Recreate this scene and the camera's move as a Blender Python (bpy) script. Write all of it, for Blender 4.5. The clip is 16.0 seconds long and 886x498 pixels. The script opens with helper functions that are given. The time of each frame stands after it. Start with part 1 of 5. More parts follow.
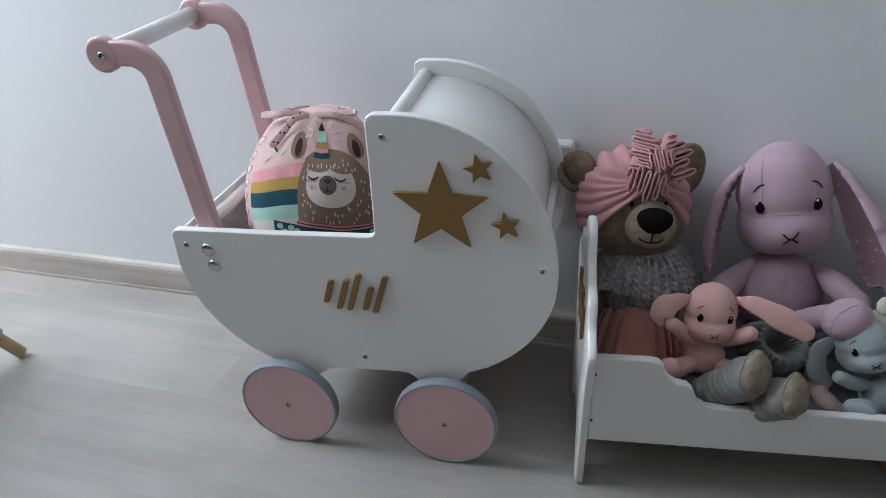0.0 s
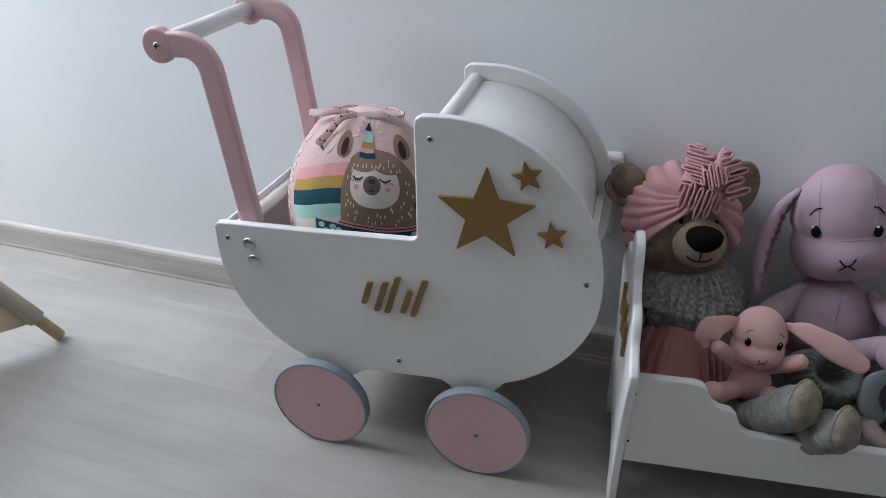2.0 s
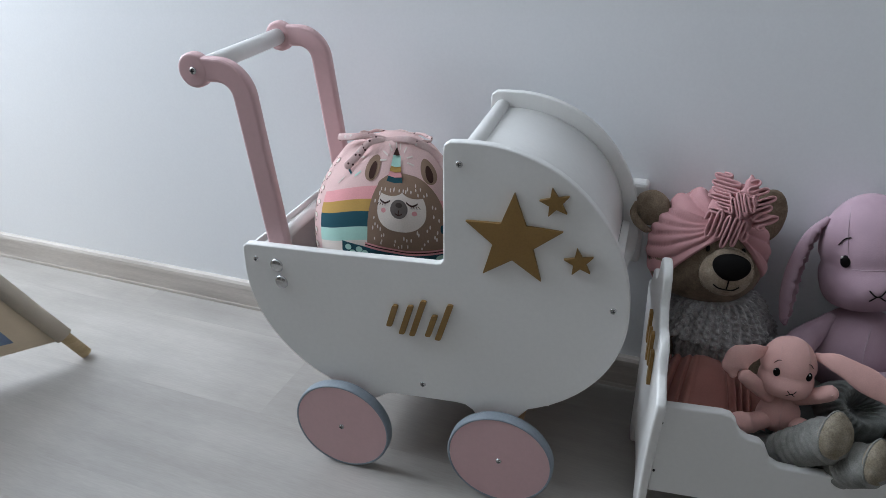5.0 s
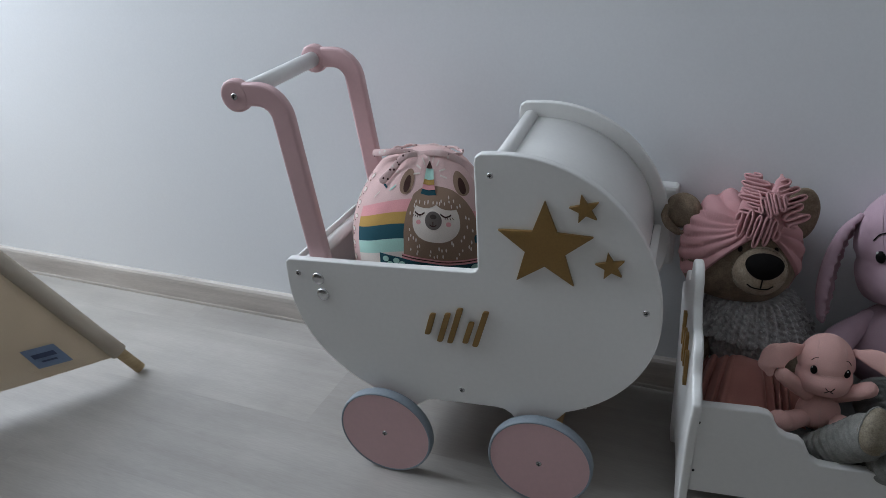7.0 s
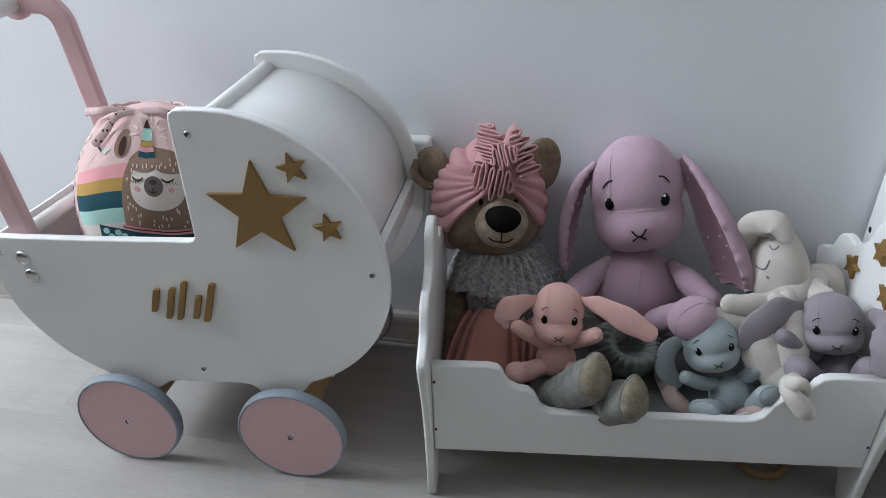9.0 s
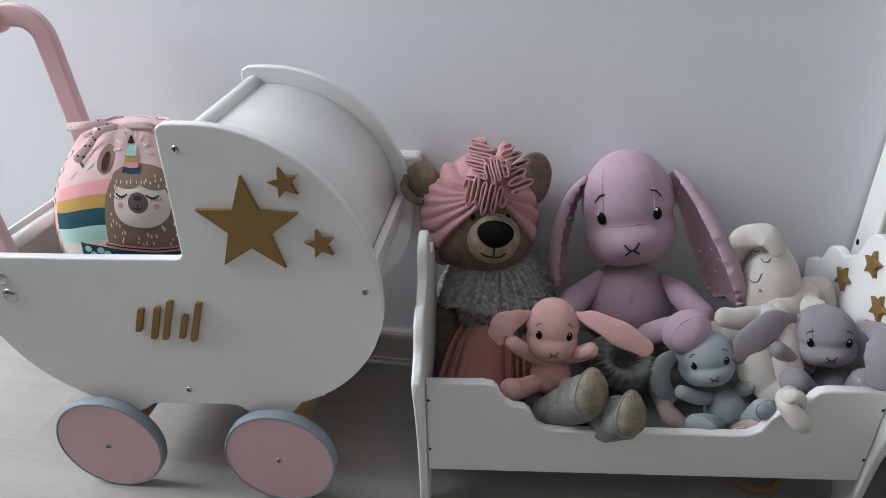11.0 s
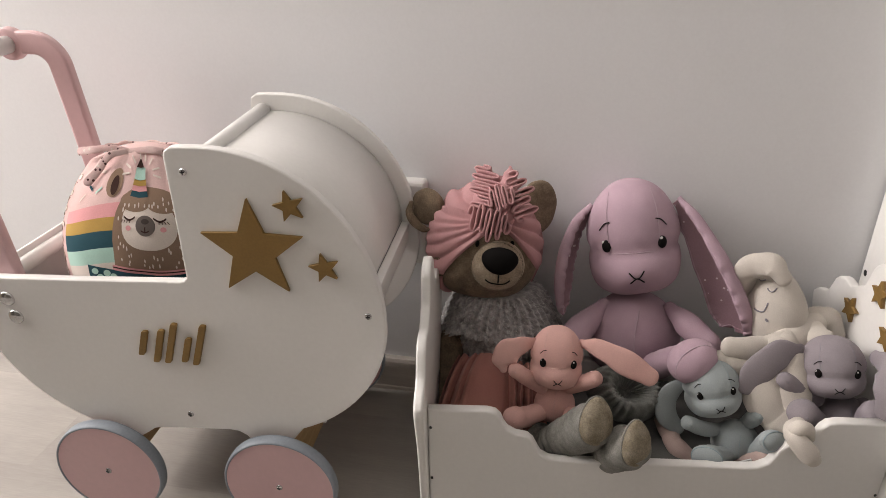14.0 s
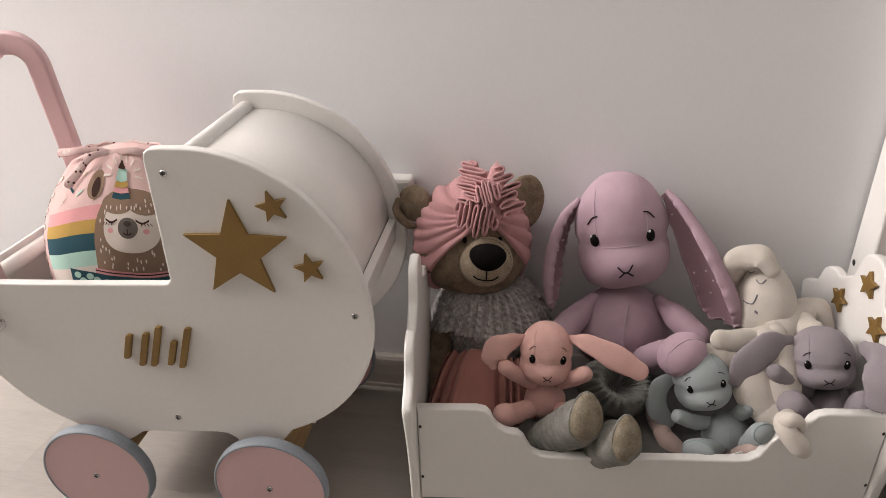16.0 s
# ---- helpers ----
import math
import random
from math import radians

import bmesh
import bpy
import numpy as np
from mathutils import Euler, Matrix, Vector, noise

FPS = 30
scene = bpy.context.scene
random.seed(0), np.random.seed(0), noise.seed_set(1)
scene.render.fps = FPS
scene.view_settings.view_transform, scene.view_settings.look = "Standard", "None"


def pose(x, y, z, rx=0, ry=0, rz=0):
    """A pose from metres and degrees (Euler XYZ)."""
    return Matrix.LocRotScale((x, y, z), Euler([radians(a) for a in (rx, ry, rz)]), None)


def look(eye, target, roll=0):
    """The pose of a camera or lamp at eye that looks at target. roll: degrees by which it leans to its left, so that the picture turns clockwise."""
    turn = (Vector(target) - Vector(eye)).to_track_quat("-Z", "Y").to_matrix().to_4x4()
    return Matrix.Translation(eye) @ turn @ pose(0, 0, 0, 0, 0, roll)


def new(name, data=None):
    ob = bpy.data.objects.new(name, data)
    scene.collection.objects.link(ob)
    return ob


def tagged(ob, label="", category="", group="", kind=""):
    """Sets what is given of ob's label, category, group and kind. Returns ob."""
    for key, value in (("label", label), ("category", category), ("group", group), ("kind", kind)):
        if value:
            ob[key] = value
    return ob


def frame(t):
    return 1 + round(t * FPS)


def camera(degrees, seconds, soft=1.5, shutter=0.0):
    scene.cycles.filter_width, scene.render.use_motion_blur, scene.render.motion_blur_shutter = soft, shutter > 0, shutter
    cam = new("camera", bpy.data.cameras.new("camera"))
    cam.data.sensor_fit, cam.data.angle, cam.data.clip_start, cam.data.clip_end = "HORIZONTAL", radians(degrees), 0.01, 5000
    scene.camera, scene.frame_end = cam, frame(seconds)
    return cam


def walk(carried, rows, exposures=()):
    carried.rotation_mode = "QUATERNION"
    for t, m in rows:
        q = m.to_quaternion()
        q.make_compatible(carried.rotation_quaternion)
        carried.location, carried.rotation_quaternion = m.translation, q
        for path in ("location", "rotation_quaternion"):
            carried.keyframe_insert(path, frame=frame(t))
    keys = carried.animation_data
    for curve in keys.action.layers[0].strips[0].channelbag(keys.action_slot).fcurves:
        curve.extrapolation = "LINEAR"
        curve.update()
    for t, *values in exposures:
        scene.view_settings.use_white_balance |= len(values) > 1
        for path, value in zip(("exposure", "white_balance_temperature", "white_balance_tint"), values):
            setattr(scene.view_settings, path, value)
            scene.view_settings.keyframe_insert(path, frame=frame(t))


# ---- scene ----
cam = camera(66.3, 16.0, soft=0.6)
PATH = [
    (0, (0.263, -0.683, 0.745), (-0.145, 0.998, -0.259), -2.7),
    (0.5, (0.249, -0.683, 0.744), (-0.177, 0.99, -0.265), -2.2),
    (1, (0.246, -0.695, 0.746), (-0.213, 0.977, -0.251), -1.3),
    (1.5, (0.241, -0.681, 0.738), (-0.262, 0.985, -0.246), -1.5),
    (2, (0.246, -0.676, 0.738), (-0.25, 0.993, -0.246), -1.0),
    (2.5, (0.24, -0.675, 0.739), (-0.258, 0.99, -0.25), -1.1),
    (3, (0.239, -0.675, 0.742), (-0.272, 0.989, -0.242), -1.0),
    (5.3, (0.233, -0.688, 0.74), (-0.33, 0.997, -0.177), -1.0),
    (5.5, (0.227, -0.697, 0.748), (-0.348, 0.983, -0.172), -1.2),
    (6, (0.231, -0.71, 0.757), (-0.39, 0.962, -0.147), -2.5),
    (6.5, (0.232, -0.712, 0.752), (-0.424, 0.956, -0.135), -3.8),
    (7, (0.246, -0.705, 0.753), (-0.41, 0.96, -0.14), -4.3),
    (7.5, (0.306, -0.692, 0.762), (-0.244, 1.01, -0.132), -3.3),
    (8, (0.38, -0.665, 0.744), (-0.002, 1.068, -0.177), -1.3),
    (8.5, (0.39, -0.632, 0.718), (0.088, 1.064, -0.298), 0.2),
    (9, (0.404, -0.614, 0.723), (0.109, 1.084, -0.293), -1.8),
    (9.2, (0.416, -0.608, 0.722), (0.18, 1.114, -0.268), -3.2),
    (11.5, (0.38, -0.608, 0.711), (0.137, 1.13, -0.249), -0.7),
    (12, (0.383, -0.594, 0.694), (0.122, 1.159, -0.232), -0.7),
    (12.5, (0.388, -0.591, 0.697), (0.141, 1.168, -0.223), -0.7),
    (13, (0.39, -0.591, 0.696), (0.143, 1.175, -0.21), -0.9),
    (13.5, (0.393, -0.599, 0.703), (0.143, 1.169, -0.198), -1.0),
    (14, (0.39, -0.612, 0.709), (0.129, 1.162, -0.178), -0.9),
    (14.5, (0.391, -0.611, 0.709), (0.133, 1.166, -0.172), -0.9),
    (15, (0.394, -0.605, 0.7), (0.152, 1.174, -0.182), -0.5),
    (15.5, (0.397, -0.599, 0.699), (0.163, 1.172, -0.2), -0.7),
    (16, (0.396, -0.602, 0.711), (0.156, 1.164, -0.197), -1.6),
]
EXPOSURES = [(0, -0.1, 6200, 10), (3, -0.12, 6200, 10), (5.5, -0.12, 6200, 10), (6.5, -0.50, 6200, 10), (7.5, -0.52, 6200, 10), (8, -0.45, 6200, 10), (8.5, -0.2, 6200, 10), (9, 0.17, 6250, 10),
             (11.5, 0.24, 6600, 13), (12, 0.31, 6750, 14), (13, 0.52, 7250, 16), (13.5, 0.32, 7700, 19), (14.5, 0.31, 7950, 19), (16, 0.38, 7950, 20)]
walk(cam, [(t, look(eye, target, roll)) for t, eye, target, roll in PATH], EXPOSURES)

# ---- world and light: a cool overcast sky through the window at the side ----
world = bpy.data.worlds.new("sky")
scene.world = world
world.use_nodes = True
wn = world.node_tree.nodes
sky = wn.new("ShaderNodeTexSky")
sky.sky_type, sky.sun_disc = "NISHITA", False
sky.sun_elevation, sky.sun_rotation = radians(40), radians(200)
world.node_tree.links.new(sky.outputs[0], wn["Background"].inputs[0])
wn["Background"].inputs[1].default_value = 0.12

WX, WY0, WY1, WZ0, WZ1 = -2.1, -0.55, 0.34, 0.80, 2.55   # the window in the side wall
lamp = bpy.data.lights.new("window_light", "AREA")
lamp.shape, lamp.size, lamp.size_y, lamp.energy, lamp.color = "RECTANGLE", WY1 - WY0, WZ1 - WZ0, 88, (0.86, 0.93, 1.0)
lamp_ob = new("window_light", lamp)
lamp_ob.matrix_world = pose(WX + 0.03, (WY0 + WY1) / 2, (WZ0 + WZ1) / 2, 90, 0, -90)


# ---- materials ----
def node_mat(name, colour, rough=0.6, second=None, scale=8.0, mix=0.5, bump=0.1, bump_scale=200.0, metal=0.0, sheen=0.0, stretch=(1, 1, 1), fine=0.06, bump_dist=0.001):
    """A material whose colour wanders between two tones at a coarse scale and carries fine grain and relief."""
    m = bpy.data.materials.new(name)
    m.use_nodes = True
    n, l = m.node_tree.nodes, m.node_tree.links
    b = n["Principled BSDF"]
    tc = n.new("ShaderNodeTexCoord")
    mp = n.new("ShaderNodeMapping")
    mp.inputs["Scale"].default_value = stretch
    l.new(tc.outputs["Object"], mp.inputs["Vector"])
    a = n.new("ShaderNodeTexNoise")
    a.inputs["Scale"].default_value, a.inputs["Detail"].default_value = scale, 5
    l.new(mp.outputs[0], a.inputs["Vector"])
    ramp = n.new("ShaderNodeMapRange")
    ramp.inputs[1].default_value, ramp.inputs[2].default_value = 0.3, 0.7
    l.new(a.outputs["Fac"], ramp.inputs[0])
    c = n.new("ShaderNodeMix")
    c.data_type = "RGBA"
    second = second or tuple(v * (1 - 0.12 * mix) for v in colour)
    c.inputs[6].default_value, c.inputs[7].default_value = (*colour, 1), (*second, 1)
    l.new(ramp.outputs[0], c.inputs[0])
    f = n.new("ShaderNodeTexNoise")
    f.inputs["Scale"].default_value, f.inputs["Detail"].default_value = bump_scale, 3
    l.new(mp.outputs[0], f.inputs["Vector"])
    g = n.new("ShaderNodeMapRange")
    g.inputs[1].default_value, g.inputs[2].default_value = 0.3, 0.7
    g.inputs[3].default_value, g.inputs[4].default_value = 1 - fine, 1 + fine
    l.new(f.outputs["Fac"], g.inputs[0])
    mul = n.new("ShaderNodeVectorMath")
    mul.operation = "SCALE"
    l.new(c.outputs[2], mul.inputs[0])
    l.new(g.outputs[0], mul.inputs["Scale"])
    l.new(mul.outputs[0], b.inputs["Base Color"])
    bp = n.new("ShaderNodeBump")
    bp.inputs["Strength"].default_value, bp.inputs["Distance"].default_value = bump, bump_dist
    l.new(f.outputs["Fac"], bp.inputs["Height"])
    l.new(bp.outputs[0], b.inputs["Normal"])
    rr = n.new("ShaderNodeMapRange")
    rr.inputs[3].default_value, rr.inputs[4].default_value = max(0.02, rough - 0.08), min(1, rough + 0.08)
    l.new(a.outputs["Fac"], rr.inputs[0])
    l.new(rr.outputs[0], b.inputs["Roughness"])
    b.inputs["Metallic"].default_value = metal
    if sheen:
        b.inputs["Sheen Weight"].default_value, b.inputs["Sheen Roughness"].default_value = sheen, 0.45
        b.inputs["Sheen Tint"].default_value = (*(min(1, 0.4 + v) for v in colour), 1)
    return m


def plush(name, colour, second=None, sheen=0.15):
    return node_mat(name, colour, 0.95, second or tuple(v * 0.84 for v in colour), scale=24, mix=1.0, bump=0.25, bump_scale=900, sheen=sheen, fine=0.05, bump_dist=0.0008)


WHITE = node_mat("white_lacquer", (0.80, 0.79, 0.77), 0.38, scale=5, mix=0.25, bump=0.03, bump_scale=160, fine=0.015)
PINK = node_mat("pink_lacquer", (0.69, 0.455, 0.465), 0.45, scale=6, mix=0.4, bump=0.04, bump_scale=160, fine=0.02)
GREY_RUBBER = node_mat("grey_rubber", (0.26, 0.30, 0.34), 0.5, scale=20, mix=0.8, bump=0.05, bump_scale=300)
GOLD = node_mat("gold_paint", (0.27, 0.155, 0.045), 0.45, scale=30, mix=0.8, bump=0.1, bump_scale=400, metal=0.25)
STEEL = node_mat("steel", (0.62, 0.62, 0.62), 0.22, scale=60, mix=0.5, bump=0.02, metal=1.0)
DARK = node_mat("dark_recess", (0.02, 0.02, 0.02), 0.8)
WALL = node_mat("wall_paint", (0.80, 0.81, 0.825), 0.85, scale=1.3, mix=0.25, bump=0.12, bump_scale=260, fine=0.012)
# unseen walls: darkened to hold back fill; the east one mid grey to bounce some
DIMWALL = node_mat("room_wall_dimmed", (0.16, 0.145, 0.13), 0.9, scale=1.3, mix=0.25, bump=0.12, bump_scale=260, fine=0.012)
BOUNCEWALL = node_mat("side_wall_bounce_tone", (0.55, 0.53, 0.50), 0.9, scale=1.3, mix=0.25, bump=0.12, bump_scale=260, fine=0.012)
CEIL = node_mat("ceiling_paint", (0.84, 0.84, 0.83), 0.9, scale=1.5, mix=0.3)
BASE = node_mat("skirting_laminate", (0.55, 0.505, 0.46), 0.5, (0.40, 0.36, 0.325), scale=9, bump=0.08, bump_scale=120, stretch=(0.5, 6, 6), fine=0.08)
RAWWOOD = node_mat("raw_wood", (0.42, 0.27, 0.13), 0.6, (0.30, 0.18, 0.08), scale=30, stretch=(1, 1, 5), bump=0.1)
PALEWOOD = node_mat("pale_wood", (0.56, 0.43, 0.25), 0.6, (0.44, 0.32, 0.17), scale=30, stretch=(1, 1, 4), bump=0.1)
CANVAS = node_mat("cotton_canvas", (0.54, 0.475, 0.385), 0.9, scale=14, mix=0.7, bump=0.3, bump_scale=700, fine=0.05)
def see_light(mat, colour, share):
    """Thin cloth: a share of the light comes through."""
    n, l = mat.node_tree.nodes, mat.node_tree.links
    tr, mx = n.new("ShaderNodeBsdfTranslucent"), n.new("ShaderNodeMixShader")
    tr.inputs["Color"].default_value = (*colour, 1)
    mx.inputs[0].default_value = share
    l.new(n["Principled BSDF"].outputs[0], mx.inputs[1])
    l.new(tr.outputs[0], mx.inputs[2])
    l.new(mx.outputs[0], n["Material Output"].inputs[0])


see_light(CANVAS, (0.62, 0.48, 0.33), 0.15)
TAG = node_mat("blue_tag", (0.20, 0.27, 0.40), 0.8, scale=60)
TAGINK = node_mat("tag_ink", (0.05, 0.07, 0.14), 0.8)
BLACK = node_mat("black_thread", (0.006, 0.005, 0.005), 0.5, scale=100)
EYEW = node_mat("white_thread", (0.8, 0.8, 0.8), 0.6)
BLACKFELT = node_mat("black_felt", (0.008, 0.007, 0.007), 0.9, scale=60, bump=0.3, bump_scale=900)
LILAC = plush("lilac_plush", (0.515, 0.365, 0.430))
LILAC_IN = node_mat("lilac_dotted_cotton", (0.39, 0.25, 0.29), 0.9, scale=40, mix=0.6, bump=0.15, bump_scale=600)
def dotted(mat, colour, scale, share):
    """Prints small dots of a colour on a material."""
    n, l = mat.node_tree.nodes, mat.node_tree.links
    v, tc, less, mx = n.new("ShaderNodeTexVoronoi"), n.new("ShaderNodeTexCoord"), n.new("ShaderNodeMath"), n.new("ShaderNodeMix")
    v.inputs["Scale"].default_value = scale
    less.operation, less.inputs[1].default_value = "LESS_THAN", share
    mx.data_type, mx.inputs[7].default_value = "RGBA", (*colour, 1)
    base = n["Principled BSDF"].inputs["Base Color"]
    l.new(tc.outputs["Object"], v.inputs["Vector"])
    l.new(v.outputs["Distance"], less.inputs[0])
    l.new(less.outputs[0], mx.inputs[0])
    l.new(base.links[0].from_socket, mx.inputs[6])
    l.new(mx.outputs[2], base)


dotted(LILAC_IN, (0.75, 0.66, 0.70), 95, 0.13)
ROSE = plush("rose_plush", (0.74, 0.445, 0.405))
GREYP = plush("grey_plush", (0.315, 0.280, 0.305))
BLUEP = plush("blue_green_plush", (0.365, 0.415, 0.425))
CREAM = plush("cream_plush", (0.66, 0.61, 0.555))
BEIGEP = plush("beige_plush", (0.48, 0.36, 0.33))
BROWNF = node_mat("brown_felt", (0.25, 0.19, 0.135), 0.95, (0.15, 0.11, 0.075), scale=75, bump=0.6, bump_scale=520, sheen=0.3, fine=0.22)
MUZZLE = node_mat("muzzle_felt", (0.40, 0.33, 0.25), 0.95, (0.28, 0.22, 0.16), scale=75, bump=0.6, bump_scale=520, sheen=0.3, fine=0.22)
SOLE = node_mat("sole_linen", (0.32, 0.28, 0.22), 0.95, (0.20, 0.165, 0.115), scale=90, bump=0.6, bump_scale=620, fine=0.2, bump_dist=0.0011)
TURBAN = node_mat("rose_jersey", (0.58, 0.315, 0.325), 0.85, scale=25, mix=0.8, bump=0.2, bump_scale=900, sheen=0.2)
SKIRT = node_mat("salmon_velour", (0.40, 0.175, 0.145), 0.8, scale=25, mix=1.0, bump=0.2, bump_scale=700, sheen=0.3)
KNIT = node_mat("grey_mohair", (0.52, 0.51, 0.51), 0.95, (0.30, 0.29, 0.29), scale=110, bump=0.25, bump_scale=700, sheen=0.4, bump_dist=0.002, fine=0.2)
FUZZ = node_mat("mohair_hairs", (0.62, 0.61, 0.61), 0.9, sheen=0.4)
SOCK = node_mat("grey_linen", (0.30, 0.295, 0.275), 0.9, (0.18, 0.18, 0.165), scale=60, bump=0.4, bump_scale=800, fine=0.15)
DARKGREY = node_mat("dark_grey_linen", (0.24, 0.25, 0.24), 0.9, (0.17, 0.18, 0.17), scale=60, bump=0.4, bump_scale=800, fine=0.15)
MATT = node_mat("grey_blanket", (0.13, 0.13, 0.125), 0.9, scale=30, mix=1, bump=0.4, bump_scale=500)
BAGPINK = node_mat("bag_pink_cotton", (0.70, 0.49, 0.47), 0.9, scale=20, mix=0.6, bump=0.2, bump_scale=800)
BAGTIE = node_mat("bag_print_cotton", (0.66, 0.45, 0.44), 0.9, (0.70, 0.54, 0.52), scale=60, bump=0.3, bump_scale=800)
dotted(BAGTIE, (0.72, 0.64, 0.60), 70, 0.16)
dotted(BAGTIE, (0.10, 0.05, 0.05), 130, 0.21)
INKS = {k: node_mat("bag_print_" + k, c, 0.9, scale=25, mix=0.5, bump=0.2, bump_scale=800) for k, c in dict(
    rose=(0.72, 0.34, 0.35), ochre=(0.48, 0.30, 0.09), teal=(0.025, 0.085, 0.11), mint=(0.42, 0.66, 0.58), cream=(0.74, 0.66, 0.60),
    brown=(0.29, 0.195, 0.14), darktaupe=(0.07, 0.055, 0.05), darkbrown=(0.06, 0.03, 0.025), taupe=(0.15, 0.125, 0.115)).items()}


for cloth_mat in [LILAC, LILAC_IN, ROSE, GREYP, BLUEP, CREAM, BEIGEP, BROWNF, MUZZLE, SOLE, TURBAN, SKIRT, KNIT, SOCK, DARKGREY, MATT, BAGPINK, BAGTIE, BLACKFELT, BLACK] + list(INKS.values()):
    cloth_mat.node_tree.nodes["Principled BSDF"].inputs["Specular IOR Level"].default_value = 0.12   # dry fibres hardly shine


def floor_material():
    m = node_mat("floor_laminate", (0.415, 0.390, 0.362), 0.40, (0.345, 0.322, 0.296), scale=5.5, bump=0.06, bump_scale=90, stretch=(0.5, 5, 5), fine=0.05)
    n, l = m.node_tree.nodes, m.node_tree.links
    b = n["Principled BSDF"]
    src = b.inputs["Base Color"].links[0].from_socket
    oi = n.new("ShaderNodeObjectInfo")
    r = n.new("ShaderNodeMapRange")
    r.inputs[3].default_value, r.inputs[4].default_value = 0.95, 1.05
    l.new(oi.outputs["Random"], r.inputs[0])
    tc = n.new("ShaderNodeTexCoord")
    big = n.new("ShaderNodeTexNoise")
    big.inputs["Scale"].default_value = 3.2
    big.inputs["Detail"].default_value = 6
    l.new(tc.outputs["Object"], big.inputs["Vector"])
    br = n.new("ShaderNodeMapRange")
    br.inputs[1].default_value, br.inputs[2].default_value, br.inputs[3].default_value, br.inputs[4].default_value = 0.35, 0.65, 0.86, 1.08
    l.new(big.outputs["Fac"], br.inputs[0])
    k = n.new("ShaderNodeMath")
    k.operation = "MULTIPLY"
    l.new(r.outputs[0], k.inputs[0]); l.new(br.outputs[0], k.inputs[1])
    s = n.new("ShaderNodeVectorMath")
    s.operation = "SCALE"
    l.new(src, s.inputs[0]); l.new(k.outputs[0], s.inputs["Scale"])
    l.new(s.outputs[0], b.inputs["Base Color"])
    return m


FLOOR = floor_material()


# ---- mesh helpers ----
def mesh_from(name, bm, mats):
    me = bpy.data.meshes.new(name)
    bmesh.ops.recalc_face_normals(bm, faces=bm.faces[:])
    bm.to_mesh(me)
    bm.free()
    for m in mats if isinstance(mats, (list, tuple)) else [mats]:
        me.materials.append(m)
    return me


def part(name, bm, material, parent, label=""):
    ob = new(name, mesh_from(name, bm, material))
    ob.parent = parent
    return tagged(ob, label)


def piece(name, me, parent, m):
    ob = new(name, me)
    ob.parent = parent
    ob.matrix_basis = m
    return ob


def thing(name, m, label, category, group="", kind=""):
    ob = new(name)
    ob.matrix_world = m
    return tagged(ob, label, category, group, kind)


def single(name, bm, mats, label, category, group="", kind=""):
    """One mesh at top level, with its origin under its middle."""
    lo = Vector([min(v.co[i] for v in bm.verts) for i in range(3)])
    hi = Vector([max(v.co[i] for v in bm.verts) for i in range(3)])
    base = Vector(((lo.x + hi.x) / 2, (lo.y + hi.y) / 2, lo.z))
    for v in bm.verts:
        v.co -= base
    ob = new(name, mesh_from(name, bm, mats))
    ob.location = base
    return tagged(ob, label, category, group, kind)


def box(lo, hi, bevel=0.0, bm=None, segments=2):
    own = bmesh.new()
    bmesh.ops.create_cube(own, size=1)
    for v in own.verts:
        v.co = [l + (h - l) * (c + 0.5) for l, h, c in zip(lo, hi, v.co)]
    if bevel:
        bmesh.ops.bevel(own, geom=own.edges[:], offset=bevel, segments=segments, affect="EDGES", profile=0.5)
    return own if bm is None else join(bm, own)


def join(bm, own, mat=0):
    """Adds own to bm, with that material."""
    vs = [bm.verts.new(v.co) for v in own.verts]
    for v, w in zip(own.verts, vs):
        v.index = w.index = -1
    own.verts.index_update()
    for f in own.faces:
        g = bm.faces.new([vs[v.index] for v in f.verts])
        g.smooth, g.material_index = f.smooth, mat if mat else f.material_index
    own.free()
    return bm


def prism(outline, t0, t1, plane, bevel=0.0015):
    """A board: an outline (a, b) between the depths t0 and t1. plane: 'xz' has depth along y, 'yz' along x, 'xy' along z."""
    def at(a, b, t):
        return {"xz": (a, t, b), "yz": (t, a, b), "xy": (a, b, t)}[plane]
    bm = bmesh.new()
    f0 = bm.faces.new([bm.verts.new(at(a, b, t0)) for a, b in outline])
    ring = f0.verts[:]
    top = [bm.verts.new(at(a, b, t1)) for a, b in outline]
    bm.faces.new(top[::-1])
    for i, v in enumerate(ring):
        j = (i + 1) % len(ring)
        g = bm.faces.new((ring[i], ring[j], top[j], top[i]))
        g.smooth = len(outline) > 14
    bmesh.ops.recalc_face_normals(bm, faces=bm.faces[:])
    if bevel:
        caps = [e for e in bm.edges if any(len(f.verts) == len(outline) for f in e.link_faces)]
        bmesh.ops.bevel(bm, geom=caps, offset=bevel, segments=3, affect="EDGES", profile=0.5, clamp_overlap=True)
    return bm


def rounded(points, radii, steps=5):
    """A closed outline with its corners rounded."""
    out, n = [], len(points)
    for i, p in enumerate(points):
        p = Vector(p)
        r = radii[i] if isinstance(radii, (list, tuple)) else radii
        a, b = Vector(points[i - 1]), Vector(points[(i + 1) % n])
        u, w = (a - p), (b - p)
        if r <= 0:
            out.append(tuple(p))
            continue
        d = min(r, u.length * 0.49, w.length * 0.49)
        s, e = p + u.normalized() * d, p + w.normalized() * d
        for k in range(steps + 1):
            t = k / steps
            out.append(tuple((1 - t) ** 2 * s + 2 * t * (1 - t) * p + t * t * e))
    return out


